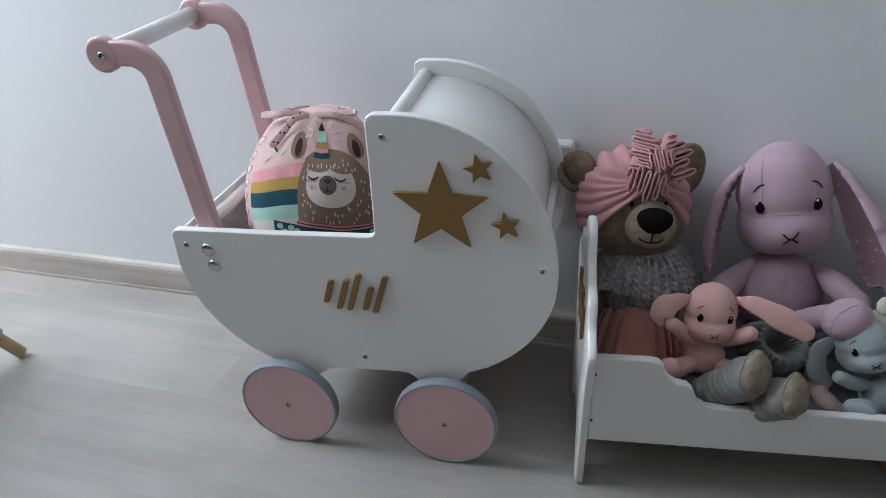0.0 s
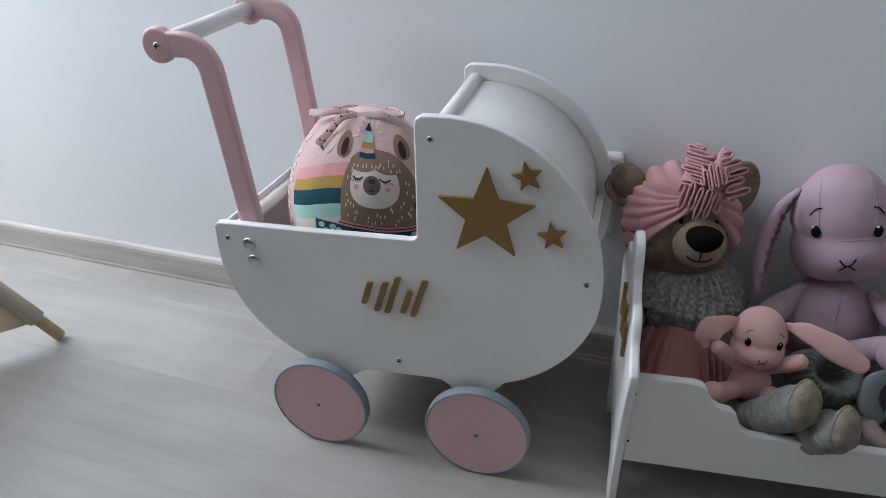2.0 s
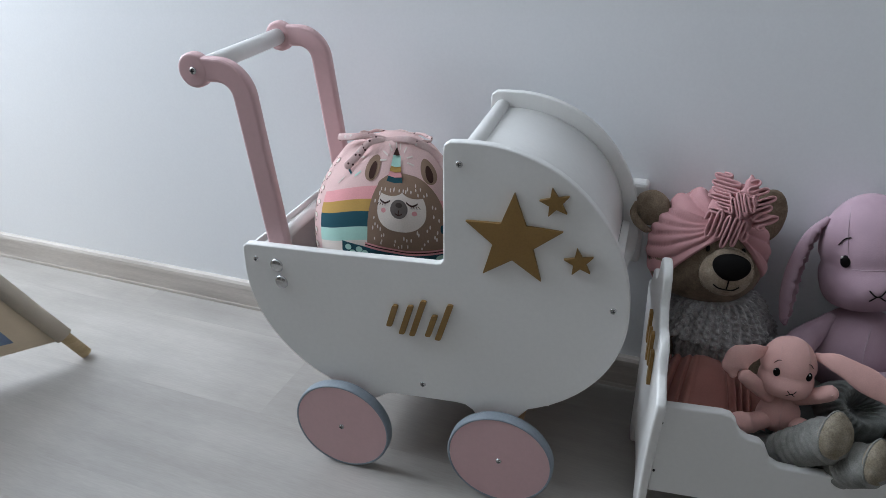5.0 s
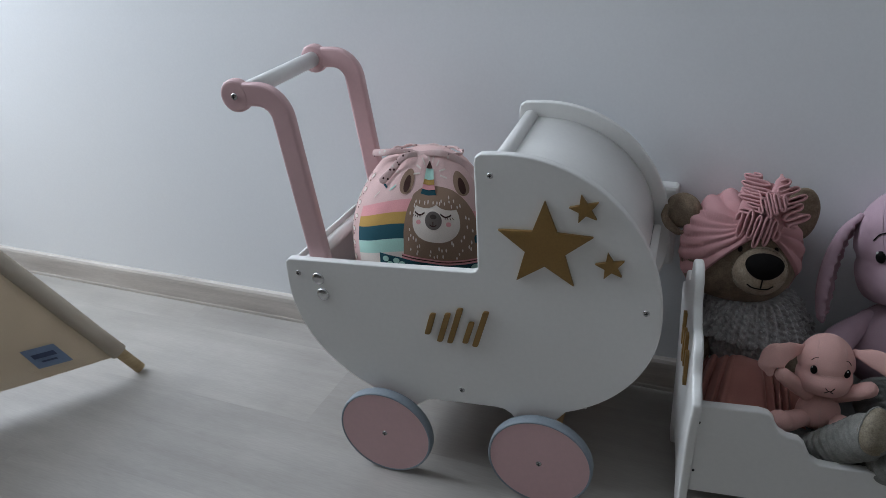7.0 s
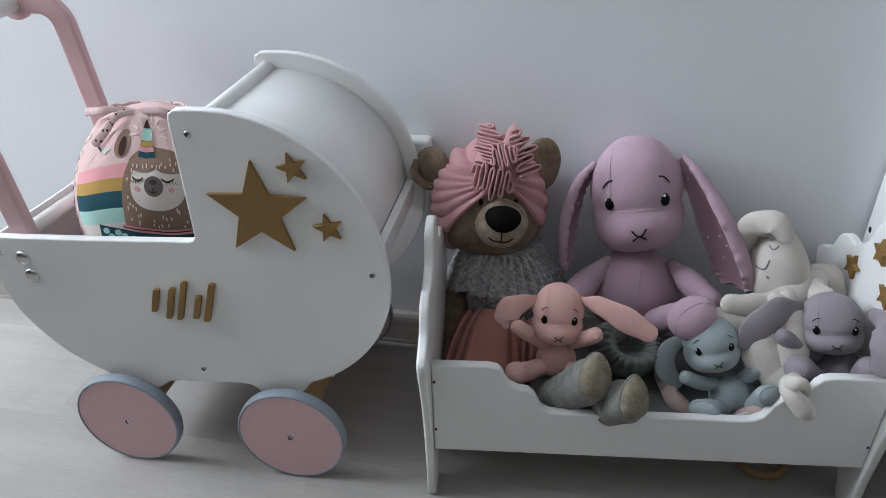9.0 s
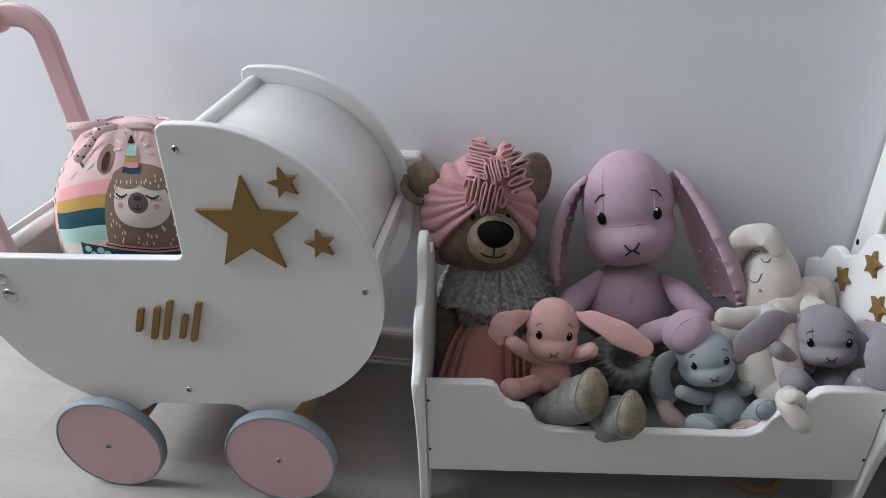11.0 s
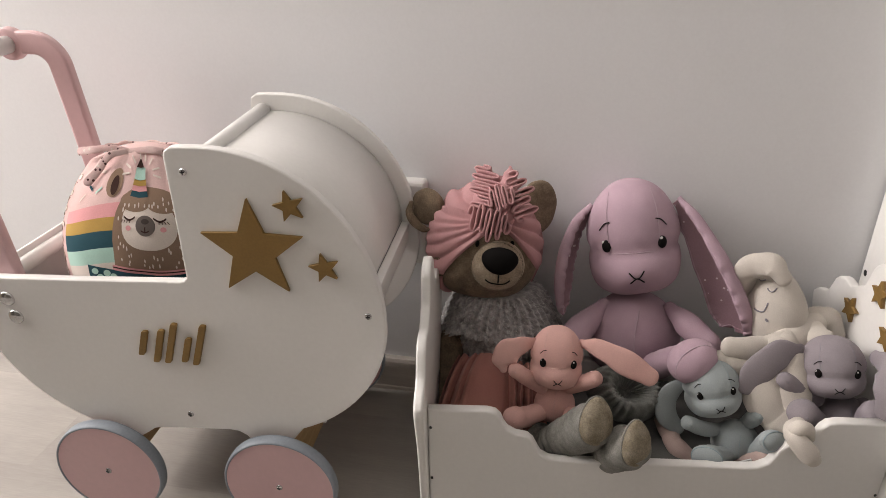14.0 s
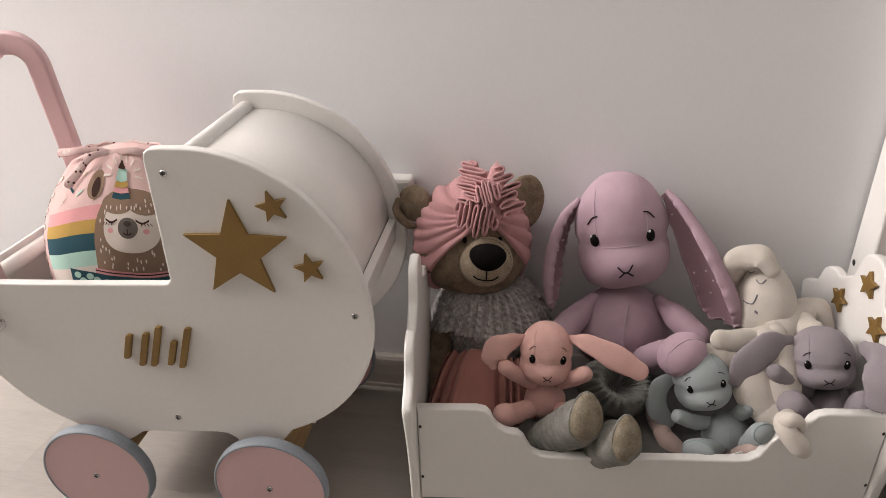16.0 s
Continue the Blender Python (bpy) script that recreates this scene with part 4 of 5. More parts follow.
def bear():
    """A brown felt bear in a rose turban, grey mohair sweater, salmon skirt and grey socks."""
    FELT, MUZ, BLK, TUR, KNI, SKI, SOC, SOL, EYE, HAIR = range(10)
    ob, sew = toy("plush_bear", (0.3490, 0.1900, 0.1080), [BROWNF, MUZZLE, BLACKFELT, TURBAN, KNIT, SKIRT, SOCK, SOLE, BLACK, FUZZ],
                  "brown felt bear in rose turban, grey sweater and salmon skirt")
    c, r, rot = Vector((0.3240, 0.2190, 0.3020)), (0.0745, 0.064, 0.0755), turn_to(0, 14, 3)
    R3 = rot.to_3x3()
    bm = bmesh.new()
    blob(bm, c, r, FELT, rot, 44, 30, 0.02, 2, lambda p: Vector((p.x * (1 + 0.16 * max(0, -p.z)), p.y, p.z if p.z > -0.85 else -0.85 + (p.z + 0.85) * 0.6)))
    head = sew("head", bm)
    front = lambda x, z, lift=1.0: on_head(c, r, rot, x, z, lift, None)
    # muzzle, nose, mouth
    bm = bmesh.new()
    mr = (0.0350, 0.024, 0.0335)
    mc = front(0.33, -0.18, 0.90)
    blob(bm, mc, mr, MUZ, rot, 34, 20, 0.01, 4)
    m = lambda x, z, lift=1.01: on_head(mc, mr, rot, x, z, lift, None)
    for k in range(44):
        a = 2 * math.pi * k / 44
        a2 = a + 0.09
        tube(bm, [m(0.93 * math.cos(a), 0.93 * math.sin(a), 1.02), m(0.93 * math.cos(a2), 0.93 * math.sin(a2), 1.02)], [0.0005], SOL, 4, n=1, ends=False)
    sew("muzzle", bm, "pale felt muzzle with a stitched edge", head)
    bm = bmesh.new()
    blob(bm, m(0.10, 0.32, 0.96), (0.0230, 0.012, 0.0178), BLK, rot @ turn_to(0, -4), 26, 14, 0.0, 1, lambda p: Vector((p.x * (1 + 0.16 * p.z), p.y, p.z)))
    sew("nose", bm, "black felt nose", head)
    bm = bmesh.new()
    tube(bm, [m(0.10, -0.15), m(0.10, -0.32), m(0.10, -0.54)], [0.0009], BLK, 6)
    tube(bm, [m(-0.36, -0.48), m(-0.18, -0.58), m(0.10, -0.60), m(0.34, -0.57), m(0.50, -0.44)], [0.0009], BLK, 6)
    sew("mouth", bm, "stitched black mouth", head)
    for x, z in ((-0.07, 0.20), (0.52, 0.22)):
        bm = bmesh.new()
        blob(bm, front(x, z, 1.0), (0.0028, 0.002, 0.0045), EYE, rot, 10, 6, 0)
        sew("eye", bm, "small black eye", head)
    # ears: cupped felt discs, one of them folded over its own lower rim
    for e, rr, ro, fold in (((0.2450, 0.2330, 0.3500), (0.0275, 0.012, 0.0250), turn_to(-25, 10, -20), True), ((0.3930, 0.2400, 0.3520), (0.0270, 0.011, 0.0375), turn_to(16, 10, 12), False)):
        bm = bmesh.new()
        blob(bm, e, rr, FELT, ro, 30, 18, 0.05, 5, lambda p: Vector((p.x, p.y + 0.5 * (1 - p.x * p.x - p.z * p.z) * (1 if p.y < 0 else 0.2), p.z)))
        if fold:
            tube(bm, [(0.2235, 0.2300, 0.3560), (0.2215, 0.2240, 0.3440), (0.2280, 0.2200, 0.3330), (0.2400, 0.2200, 0.3230), (0.2480, 0.2240, 0.3200)], [0.0035, 0.0055, 0.0062, 0.0052, 0.003], FELT, 12, 0.6, (0.5, -1, 0.5))
        sew("ear", bm, "brown felt ear")
    # turban: a cap from the brow line up, its folds running out of the knot
    bm = bmesh.new()
    knot = (0.10, 0.62)
    dense = lambda a: 11 + 26 * math.exp(-((abs(a) - 2.72) / 0.55) ** 2) * (a < 0) + 20 * math.exp(-((a + 0.55) / 0.5) ** 2)
    count = [0.0]
    for k in range(720):
        count.append(count[-1] + dense(-math.pi + 2 * math.pi * k / 720) / 720)
    def brow(th):
        x = math.sin(th)
        if math.cos(th) < 0:
            return -0.55
        v = x - 0.34
        return max(-0.86, 0.46 - 0.87 * abs(v) ** 1.555 if v < 0 else 0.46 - 1.40 * v ** 1.405)
    rows, nt, nl = [], 360, 64
    for i in range(nl + 1):
        row = []
        for k in range(nt):
            th = 2 * math.pi * k / nt - math.pi
            lat0 = math.asin(brow(th))
            lat = lat0 + (math.pi / 2 - lat0) * i / nl
            d = Vector((math.cos(lat) * math.sin(th), -math.cos(lat) * math.cos(th), math.sin(lat)))
            ax, az = d.x - knot[0], d.z - knot[1]
            ang, dist = math.atan2(az, ax), math.hypot(ax, az)
            step = (ang + math.pi) / (2 * math.pi) * 720
            s = (count[int(step)] + (count[min(int(step) + 1, 720)] - count[int(step)]) * (step % 1.0) + 0.9 * dist + 0.25 * noise.noise(d * 1.8)) % 1.0
            fold = math.sin(math.pi * s ** 1.25) ** 0.62
            lift = 1.000 + math.sqrt(12 / dense(ang)) * (0.135 + 0.05 * noise.noise(Vector((math.cos(ang) * 4, math.sin(ang) * 4, 3)))) * fold * min(1, dist * 1.8) + 0.02 * noise.noise(d * 3)
            if i == 0:
                lift = 1.0
            row.append(bm.verts.new(c + R3 @ Vector((d.x * r[0] * lift, d.y * r[1] * lift, d.z * r[2] * lift * 1.03))))
        rows.append(row)
    for a, b in zip(rows, rows[1:]):
        for k in range(nt):
            f = bm.faces.new((a[k], a[(k + 1) % nt], b[(k + 1) % nt], b[k]))
            f.smooth, f.material_index = True, TUR
    cap = sew("turban", bm, "draped rose jersey turban")
    # ruffled rosette: gathered ribbons that stand out of the knot, seen on their edges
    kc, right, out = Vector((0.3430, 0.1590, 0.3885)), Vector((1, 0, 0)), Vector((0, -0.93, 0.37))
    up = right.cross(out) * -1
    up = up if up.z > 0 else -up

    def gathered(start, end, swing, loops, bend, seed, tall):
        """A ribbon folded to and fro: from start to end in the knot's plane, swinging along swing."""
        n = loops * 26
        (x0, z0), (x1, z1), (sx, sz) = start, end, swing
        line = []
        for i in range(n + 1):
            t = i / n
            w = math.sin(2 * math.pi * loops * t)
            w = w * (0.82 + 0.9 * noise.noise(Vector((t * loops * 1.1, seed, 2)))) * (0.75 + 0.5 * math.sin(math.pi * t))
            arch = bend * math.sin(math.pi * t)
            dx, dz = x1 - x0, z1 - z0
            ln = math.hypot(dx, dz)
            slip = -1.55 * ln / (4 * math.pi * loops) * math.sin(4 * math.pi * loops * t) + 0.0025 * noise.noise(Vector((t * 4, seed, 7)))
            x = x0 + dx * t + sx * w + dx / ln * slip - dz / ln * arch
            z = z0 + dz * t + sz * w + dz / ln * slip + dx / ln * arch
            line.append((kc + right * x + up * z - out * (x * x + z * z) * 8.0, x, z))
        bm = bmesh.new()
        rows = []
        for i, (p, x, z) in enumerate(line):
            dd = (line[min(i + 1, n)][0] - line[max(i - 1, 0)][0]).normalized()
            nn = dd.cross(out).normalized() * 0.00115
            flare = (right * x + up * z) * 0.12
            h = tall * (1 + 0.25 * noise.noise(Vector((i * 0.05, seed, 4))))
            edge = (p - nn - out * 0.020 - flare * 2, p - nn + out * h * 0.6, p - nn * 1.2 + out * h + flare, p + out * (h + 0.0011) + flare, p + nn * 1.2 + out * h + flare, p + nn + out * h * 0.6, p + nn - out * 0.020 - flare * 2)
            rows.append([bm.verts.new(v) for v in edge])
        for a, b in zip(rows, rows[1:]):
            for k in range(6):
                f = bm.faces.new((a[k], b[k], b[k + 1], a[k + 1]))
                f.smooth, f.material_index = True, TUR
        for row in (rows[0], rows[-1]):
            bm.faces.new(row).material_index = TUR
        sew("ruffle", bm, "gathered rose jersey ruffle", cap)

    gathered((-0.016, 0.042), (-0.012, -0.005), (0.0150, -0.003), 6, 0.003, 1.0, 0.008)
    gathered((-0.030, -0.012), (0.017, -0.023), (0.003, 0.0150), 5, -0.004, 2.3, 0.009)
    gathered((0.012, 0.034), (0.032, -0.016), (0.0115, 0.0050), 5, 0.006, 3.9, 0.009)
    gathered((-0.008, 0.004), (0.020, 0.008), (0.0030, -0.0110), 4, 0.002, 5.1, 0.011)
    bm = bmesh.new()
    blob(bm, kc - out * 0.014, (0.030, 0.015, 0.036), TUR, turn_to(0, 20), 24, 14, 0.08, 3)
    tube(bm, [kc + right * 0.014 + up * 0.018, kc + right * 0.016 + up * 0.036 - out * 0.006, kc + right * 0.015 + up * 0.046 - out * 0.012], [0.012, 0.009, 0.002], TUR, 14, 0.4, (0.3, -1, 0.4))
    sew("knot", bm, "", cap)
    # torso, and a short sweater that flares over the arms, in ribbed mohair
    bm = bmesh.new()
    t0 = Vector((0.3490, 0.2120, 0.1730))
    knit = lambda p: Vector((p.x, p.y, p.z)) * (1 + 0.030 * math.sin(40 * math.atan2(p.y, p.x) + 0.8 * math.sin(46 * p.z)) + 0.012 * math.sin(46 * p.z))
    blob(bm, t0, (0.066, 0.058, 0.062), KNI, None, 320, 90, 0.05, 3, lambda p: knit(Vector((p.x * (1 - 0.35 * max(0, p.z)), p.y * (1 - 0.2 * max(0, p.z)), p.z))))

    def cape_at(a, t, lift=0.0):
        ca, sa = math.cos(a), math.sin(a)
        wide = 0.044 + 0.042 * t ** 0.75
        deep = 0.040 + 0.024 * t ** 0.8
        rib = 0.0044 * math.sin(36 * a + 0.35 * math.sin(44 * t)) * (0.7 + 0.3 * math.sin(44 * t + math.pi * (math.floor(a * 36 / math.pi) % 2)))
        drop = 0.246 - (0.054 + 0.016 * abs(ca) ** 2 - 0.006 * math.sin(5 * a)) * t ** 1.15 - 0.0015 * t * math.sin(18 * a)
        q = 1 + 0.05 * noise.noise(Vector((ca * 2, sa * 2, t * 2)))
        return Vector((0.3485 + (wide * q + rib + 0.001 * lift) * ca, 0.2120 + (deep * q + rib + 0.001 * lift) * sa, drop + (0.010 * ca if ca > 0 else 0.0) * t))

    nt, nl = 460, 44
    rows = [[bm.verts.new(cape_at(2 * math.pi * k / nt, i / nl)) for k in range(nt)] for i in range(nl + 1)]
    bm.faces.new(rows[0]).material_index = KNI
    rows.append([bm.verts.new(cape_at(2 * math.pi * k / nt, 0.97) * 0.94 + Vector((0.3485, 0.2120, 0.178)) * 0.06) for k in range(nt)])
    for a, b in zip(rows, rows[1:]):
        for k in range(nt):
            f = bm.faces.new((a[k], a[(k + 1) % nt], b[(k + 1) % nt], b[k]))
            f.smooth, f.material_index = True, KNI
    rnd = random.Random(5)
    for k in range(420):
        a, zz = rnd.uniform(-math.pi * 0.95, -0.05), rnd.uniform(-0.9, 0.85)
        q = math.sqrt(1 - zz * zz)
        t = 0.5 - 0.5 * zz
        p = cape_at(a, t, 1.0)
        d = Vector((math.cos(a) * 0.7 + rnd.uniform(-1, 1), math.sin(a) * 0.9 + rnd.uniform(-0.6, 0.4), rnd.uniform(-0.9, 0.7))).normalized()
        ln = rnd.uniform(0.003, 0.007)
        s = d.orthogonal().normalized() * 0.00026
        m1 = p + d * ln * 0.5 + Vector((rnd.uniform(-1, 1), 0, rnd.uniform(-1, 1))) * 0.0012
        v = [bm.verts.new(x) for x in (p - s, p + s, m1 + s, p + d * ln, m1 - s)]
        bm.faces.new(v).material_index = HAIR
    sew("sweater", bm, "fuzzy grey mohair sweater in wide ribs")
    bm = bmesh.new()
    tube(bm, [(0.2840, 0.1850, 0.1700), (0.2810, 0.1620, 0.1350), (0.2850, 0.1320, 0.1030)], (0.018, 0.018, 0.019), FELT, 20)
    sew("arm", bm)
    bm = bmesh.new()
    tube(bm, [(0.4080, 0.1850, 0.1800), (0.4140, 0.1550, 0.1400), (0.4100, 0.1300, 0.1080)], (0.017, 0.017, 0.018), FELT, 20)
    sew("arm", bm)
    # skirt: long gathers spread over the lap, with one broad flat panel
    bm = bmesh.new()
    top = [Vector(p) for p in ((0.2940, 0.1600, 0.1560), (0.3100, 0.1480, 0.1690), (0.3340, 0.1420, 0.1720), (0.3600, 0.1400, 0.1690), (0.3880, 0.1420, 0.1660), (0.4100, 0.1500, 0.1540))]
    hem = [Vector(p) for p in ((0.2740, 0.0680, 0.1200), (0.2900, 0.0560, 0.1430), (0.3200, 0.0480, 0.1530), (0.3660, 0.0460, 0.1500), (0.3920, 0.0560, 0.1340), (0.4200, 0.0640, 0.1120))]
    tl, hl = smooth_path(top, 40), smooth_path(hem, 40)
    nu, nl = len(tl), 26
    grid = []
    for i in range(nl + 1):
        t = i / nl
        row = []
        for k in range(nu):
            u = k / (nu - 1)
            flat = math.exp(-((u - 0.47) / 0.155) ** 4)
            s = (u * 10 + 0.3 * math.sin(u * 17)) % 1.0
            pleat = 0.0175 * (math.sin(math.pi * s ** 1.6) ** 0.8 - 0.4) * (0.55 + 0.45 * t) * (1 - flat) + flat * (0.0125 + 0.0040 * noise.noise(Vector((u * 7, t * 3, 1))))
            q = tl[k].lerp(hl[k], t)
            row.append(bm.verts.new(q + Vector((0.0, -0.45 * pleat, pleat + 0.012 * math.sin(math.pi * t) * (1 - 0.3 * abs(u - 0.5))))))
        grid.append(row)
    grid.append([bm.verts.new(v.co + Vector((0, 0.010, -0.045))) for v in grid[-1]])
    grid.insert(0, [bm.verts.new(v.co + Vector((0, 0.020, -0.030))) for v in grid[0]])
    for a, b in zip(grid, grid[1:]):
        for k in range(nu - 1):
            f = bm.faces.new((a[k], a[k + 1], b[k + 1], b[k]))
            f.smooth, f.material_index = True, SKI
    sew("skirt", bm, "salmon velour skirt in long gathers")
    # legs in grey socks with felt soles
    for pts, rad, sole, sr, ro in (([(0.3970, 0.0820, 0.1050), (0.4210, 0.0370, 0.1250), (0.4440, 0.0110, 0.1640), (0.4640, -0.0050, 0.1940)], (0.019, 0.0200, 0.0220, 0.0245), (0.4680, -0.0130, 0.2080), (0.0205, 0.013, 0.0270), turn_to(28, 20, 12)),
                                   ([(0.4660, 0.0570, 0.1120), (0.4820, 0.0170, 0.1330), (0.4960, -0.0070, 0.1630), (0.5060, -0.0170, 0.1800)], (0.017, 0.0190, 0.0210, 0.0235), (0.5110, -0.0250, 0.1920), (0.0185, 0.012, 0.0260), turn_to(34, 16, 8))):
        bm = bmesh.new()
        tube(bm, pts, rad, SOC, 36, n=22, wrinkle=0.085, waves=1.25, seed=rad[0] * 500)
        leg = sew("leg", bm, "leg in a creased grey linen sock")
        bm = bmesh.new()
        blob(bm, sole, sr, SOL, ro, 24, 14, 0.05, 8, lambda p: Vector((p.x * (1 - 0.12 * p.z), p.y, p.z)))
        rim = [Vector(sole) + ro.to_3x3() @ Vector((1.0 * sr[0] * math.cos(a) * (1 - 0.12 * math.sin(a)), 0.15 * sr[1], 1.0 * sr[2] * math.sin(a))) for a in (2 * math.pi * k / 36 for k in range(37))]
        tube(bm, rim, [0.0011], SOC, 8, n=0, wrinkle=0.3, waves=2.4)
        sew("sole", bm, "rough brown linen sole", leg)
    return ob


bear()


def pouch():
    """A gathered dark grey cloth pouch with a ruched elastic rim."""
    bm = bmesh.new()
    c = Vector((0.5170, 0.0720, 0.1930))
    rows = []
    prof = ((0.006, -0.036), (0.0115, -0.020), (0.0165, -0.006), (0.0225, 0.002), (0.0280, 0.004), (0.0325, -0.001), (0.0345, -0.007), (0.0385, -0.018), (0.0425, -0.034), (0.030, -0.048), (0.012, -0.054))
    for r, z in prof:
        row = []
        for k in range(144):
            a = 2 * math.pi * k / 144
            pl = (0.0016 if 0.012 < r < 0.037 else 0.0005) * math.sin(23 * a + 2 * math.sin(3 * a)) * (1 + 0.5 * math.sin(2 * a))
            row.append(bm.verts.new(c + turn_to(0, -38, 12).to_3x3() @ Vector(((r + pl) * math.cos(a) * 1.12, (r + pl) * math.sin(a) * 0.85, z + pl * 0.7))))
        rows.append(row)
    for a, b in zip(rows, rows[1:]):
        for k in range(144):
            f = bm.faces.new((a[k], a[(k + 1) % 144], b[(k + 1) % 144], b[k]))
            f.smooth = True
    bm.faces.new(rows[0])
    bm.faces.new(rows[-1])
    return single("cloth_pouch", bm, [DARKGREY], "dark grey gathered cloth pouch with a ruched rim", "pouch")


pouch()


# ---- drawstring bag in the pram ----
BAG = Vector((-0.105, 0.128, 0.188))
BW, BD, BH = 0.112, 0.062, 0.264


def bag_point(u, w, back=False, lift=0.0):
    """A point of the bag's skin: u across (-1 to 1), w up (0 to 1)."""
    width = 1.0 - 0.10 * (1 - w) ** 3 - 0.42 * max(0, (w - 0.45) / 0.55) ** 2.2
    d = math.sqrt(max(0.0, 1 - abs(u) ** 2.6)) * (0.85 + 0.35 * math.sin(math.pi * min(1, w * 1.05)) - 0.55 * max(0, (w - 0.55) / 0.45) ** 2)
    crease = 0.003 * noise.noise(Vector((u * 3, w * 4, 2.0))) + 0.002 * math.sin(u * 18) * max(0, (w - 0.8) / 0.2)
    y = (d * BD + lift + crease * min(1, d * 2)) * (1 if back else -1)
    z = BH * w + 0.012 * math.sin(math.pi * w) * (1 - u * u) - 0.018 * u * u * max(0, w - 0.6) / 0.4
    side = 0.011 * max(0.0, min(1.0, (-u - 0.80) / 0.20)) * (1 - 0.6 * w * w)
    return BAG + Vector((BW * width * u - side, y + 0.028 * (w - 0.3), z))


bag = thing("drawstring_bag", pose(*BAG), "pink cotton drawstring bag with a rainbow print standing in the pram", "bag")
TO_BAG = Matrix.Translation(-BAG)


def bag_body():
    bm = bmesh.new()
    nu, nw = 40, 30
    grid = {}
    us = [math.sin(math.pi * (k / nu - 0.5)) for k in range(nu + 1)]
    for back in (False, True):
        for i in range(nw + 1):
            for k, u in enumerate(us):
                if back and k in (0, nu):
                    grid[back, i, k] = grid[False, i, k]
                else:
                    grid[back, i, k] = bm.verts.new(bag_point(u, i / nw, back))
        for i in range(nw):
            for k in range(nu):
                f = bm.faces.new([grid[back, i + a, k + b] for a, b in ((0, 0), (0, 1), (1, 1), (1, 0))])
                f.smooth = True
    for i in (0, nw):
        bm.faces.new([grid[False, i, k] for k in range(nu + 1)] + [grid[True, i, k] for k in range(nu - 1, 0, -1)])
    bm.transform(TO_BAG)
    return part("bag_body", bm, BAGPINK, bag, "pink cotton bag body")


body_of_bag = bag_body()


def print_shape(name, pts, ink, lift, rings=6):
    """A printed patch that follows the bag's skin; pts are (u, w) round a middle that sees them all."""
    bm = bmesh.new()
    cu, cw = sum(p[0] for p in pts) / len(pts), sum(p[1] for p in pts) / len(pts)
    mid = bm.verts.new(bag_point(cu, cw, False, lift))
    prev = None
    for j in range(1, rings + 1):
        t = j / rings
        row = [bm.verts.new(bag_point(max(-0.995, min(0.995, cu + (a - cu) * t)), cw + (b - cw) * t, False, lift)) for a, b in pts]
        for k in range(len(pts)):
            l = (k + 1) % len(pts)
            f = bm.faces.new((mid, row[k], row[l])) if prev is None else bm.faces.new((prev[k], row[k], row[l], prev[l]))
            f.smooth = True
        prev = row
    bm.transform(TO_BAG)
    part(name, bm, INKS[ink], body_of_bag)


def band(w0, w1, ink, lift, u0=-0.93, u1=0.93, sag=-0.065, mid=0.1):
    bm = bmesh.new()
    prev = None
    for k in range(41):
        u = u0 + (u1 - u0) * k / 40
        dip = sag * abs(u - mid) ** 1.6
        row = [bm.verts.new(bag_point(u, w0 + (w1 - w0) * j / 6 + dip, False, lift)) for j in range(7)]
        if prev:
            for j in range(6):
                bm.faces.new((prev[j], row[j], row[j + 1], prev[j + 1])).smooth = True
        prev = row
    bm.transform(TO_BAG)
    part("print_stripe", bm, INKS[ink], body_of_bag)


for w0, w1, ink in ((0.722, 0.785, "rose"), (0.660, 0.722, "ochre"), (0.580, 0.660, "teal"), (0.508, 0.580, "mint"), (0.36, 0.508, "cream")):
    band(w0, w1, ink, 0.0006, -0.82)
print_shape("print_shape", arc(0.385, 0.550, 0.465, 0.305, 0, 352, 44, 0.62), "brown", 0.0012, 8)
print_shape("print_shape", arc(0.345, 0.690, 0.305, 0.116, 0, 350, 35, 0.82), "cream", 0.0018)
for u, w, ru in ((0.190, 0.790, 0.190), (0.515, 0.790, 0.185)):
    print_shape("print_shape", arc(u, w, ru, 0.045, 0, 350, 30), "brown", 0.0022)
print_shape("print_shape", arc(0.325, 0.688, 0.110, 0.046, 0, 350, 30), "taupe", 0.0026)
print_shape("print_shape", arc(0.325, 0.708, 0.044, 0.012, 0, 350, 16), "darktaupe", 0.0029, 3)
print_shape("print_dash", [(0.319, 0.660), (0.331, 0.660), (0.331, 0.684), (0.319, 0.684)], "darkbrown", 0.0030, 2)
band(0.657, 0.663, "darkbrown", 0.0030, 0.280, 0.370, 1.1, 0.325)
for u in (0.135, 0.485):
    band(0.705, 0.714, "darkbrown", 0.0027, u - 0.070, u + 0.070, 1.0, u)
    for k in range(4):
        du = (k - 1.5) * 0.028 + (0.035 if u > 0.4 else -0.035)
        print_shape("print_dash", [(u + du - 0.005, 0.710), (u + du + 0.005, 0.710), (u + du * 1.3 + 0.004, 0.697), (u + du * 1.3 - 0.004, 0.697)], "darkbrown", 0.0028, 1)
    print_shape("print_shape", arc(u + (0.03 if u > 0.3 else -0.01), 0.673, 0.032, 0.012, 0, 350, 16), "rose", 0.0024, 3)
for u, lift_w in ((-0.135, 0.004), (0.735, 0.026)):
    print_shape("print_shape", arc(u, 0.862 + lift_w, 0.115, 0.062, 0, 350, 30), "brown", 0.0011)
    print_shape("print_shape", arc(u + 0.012, 0.852 + lift_w, 0.052, 0.042, 0, 350, 30), "darkbrown", 0.0017)
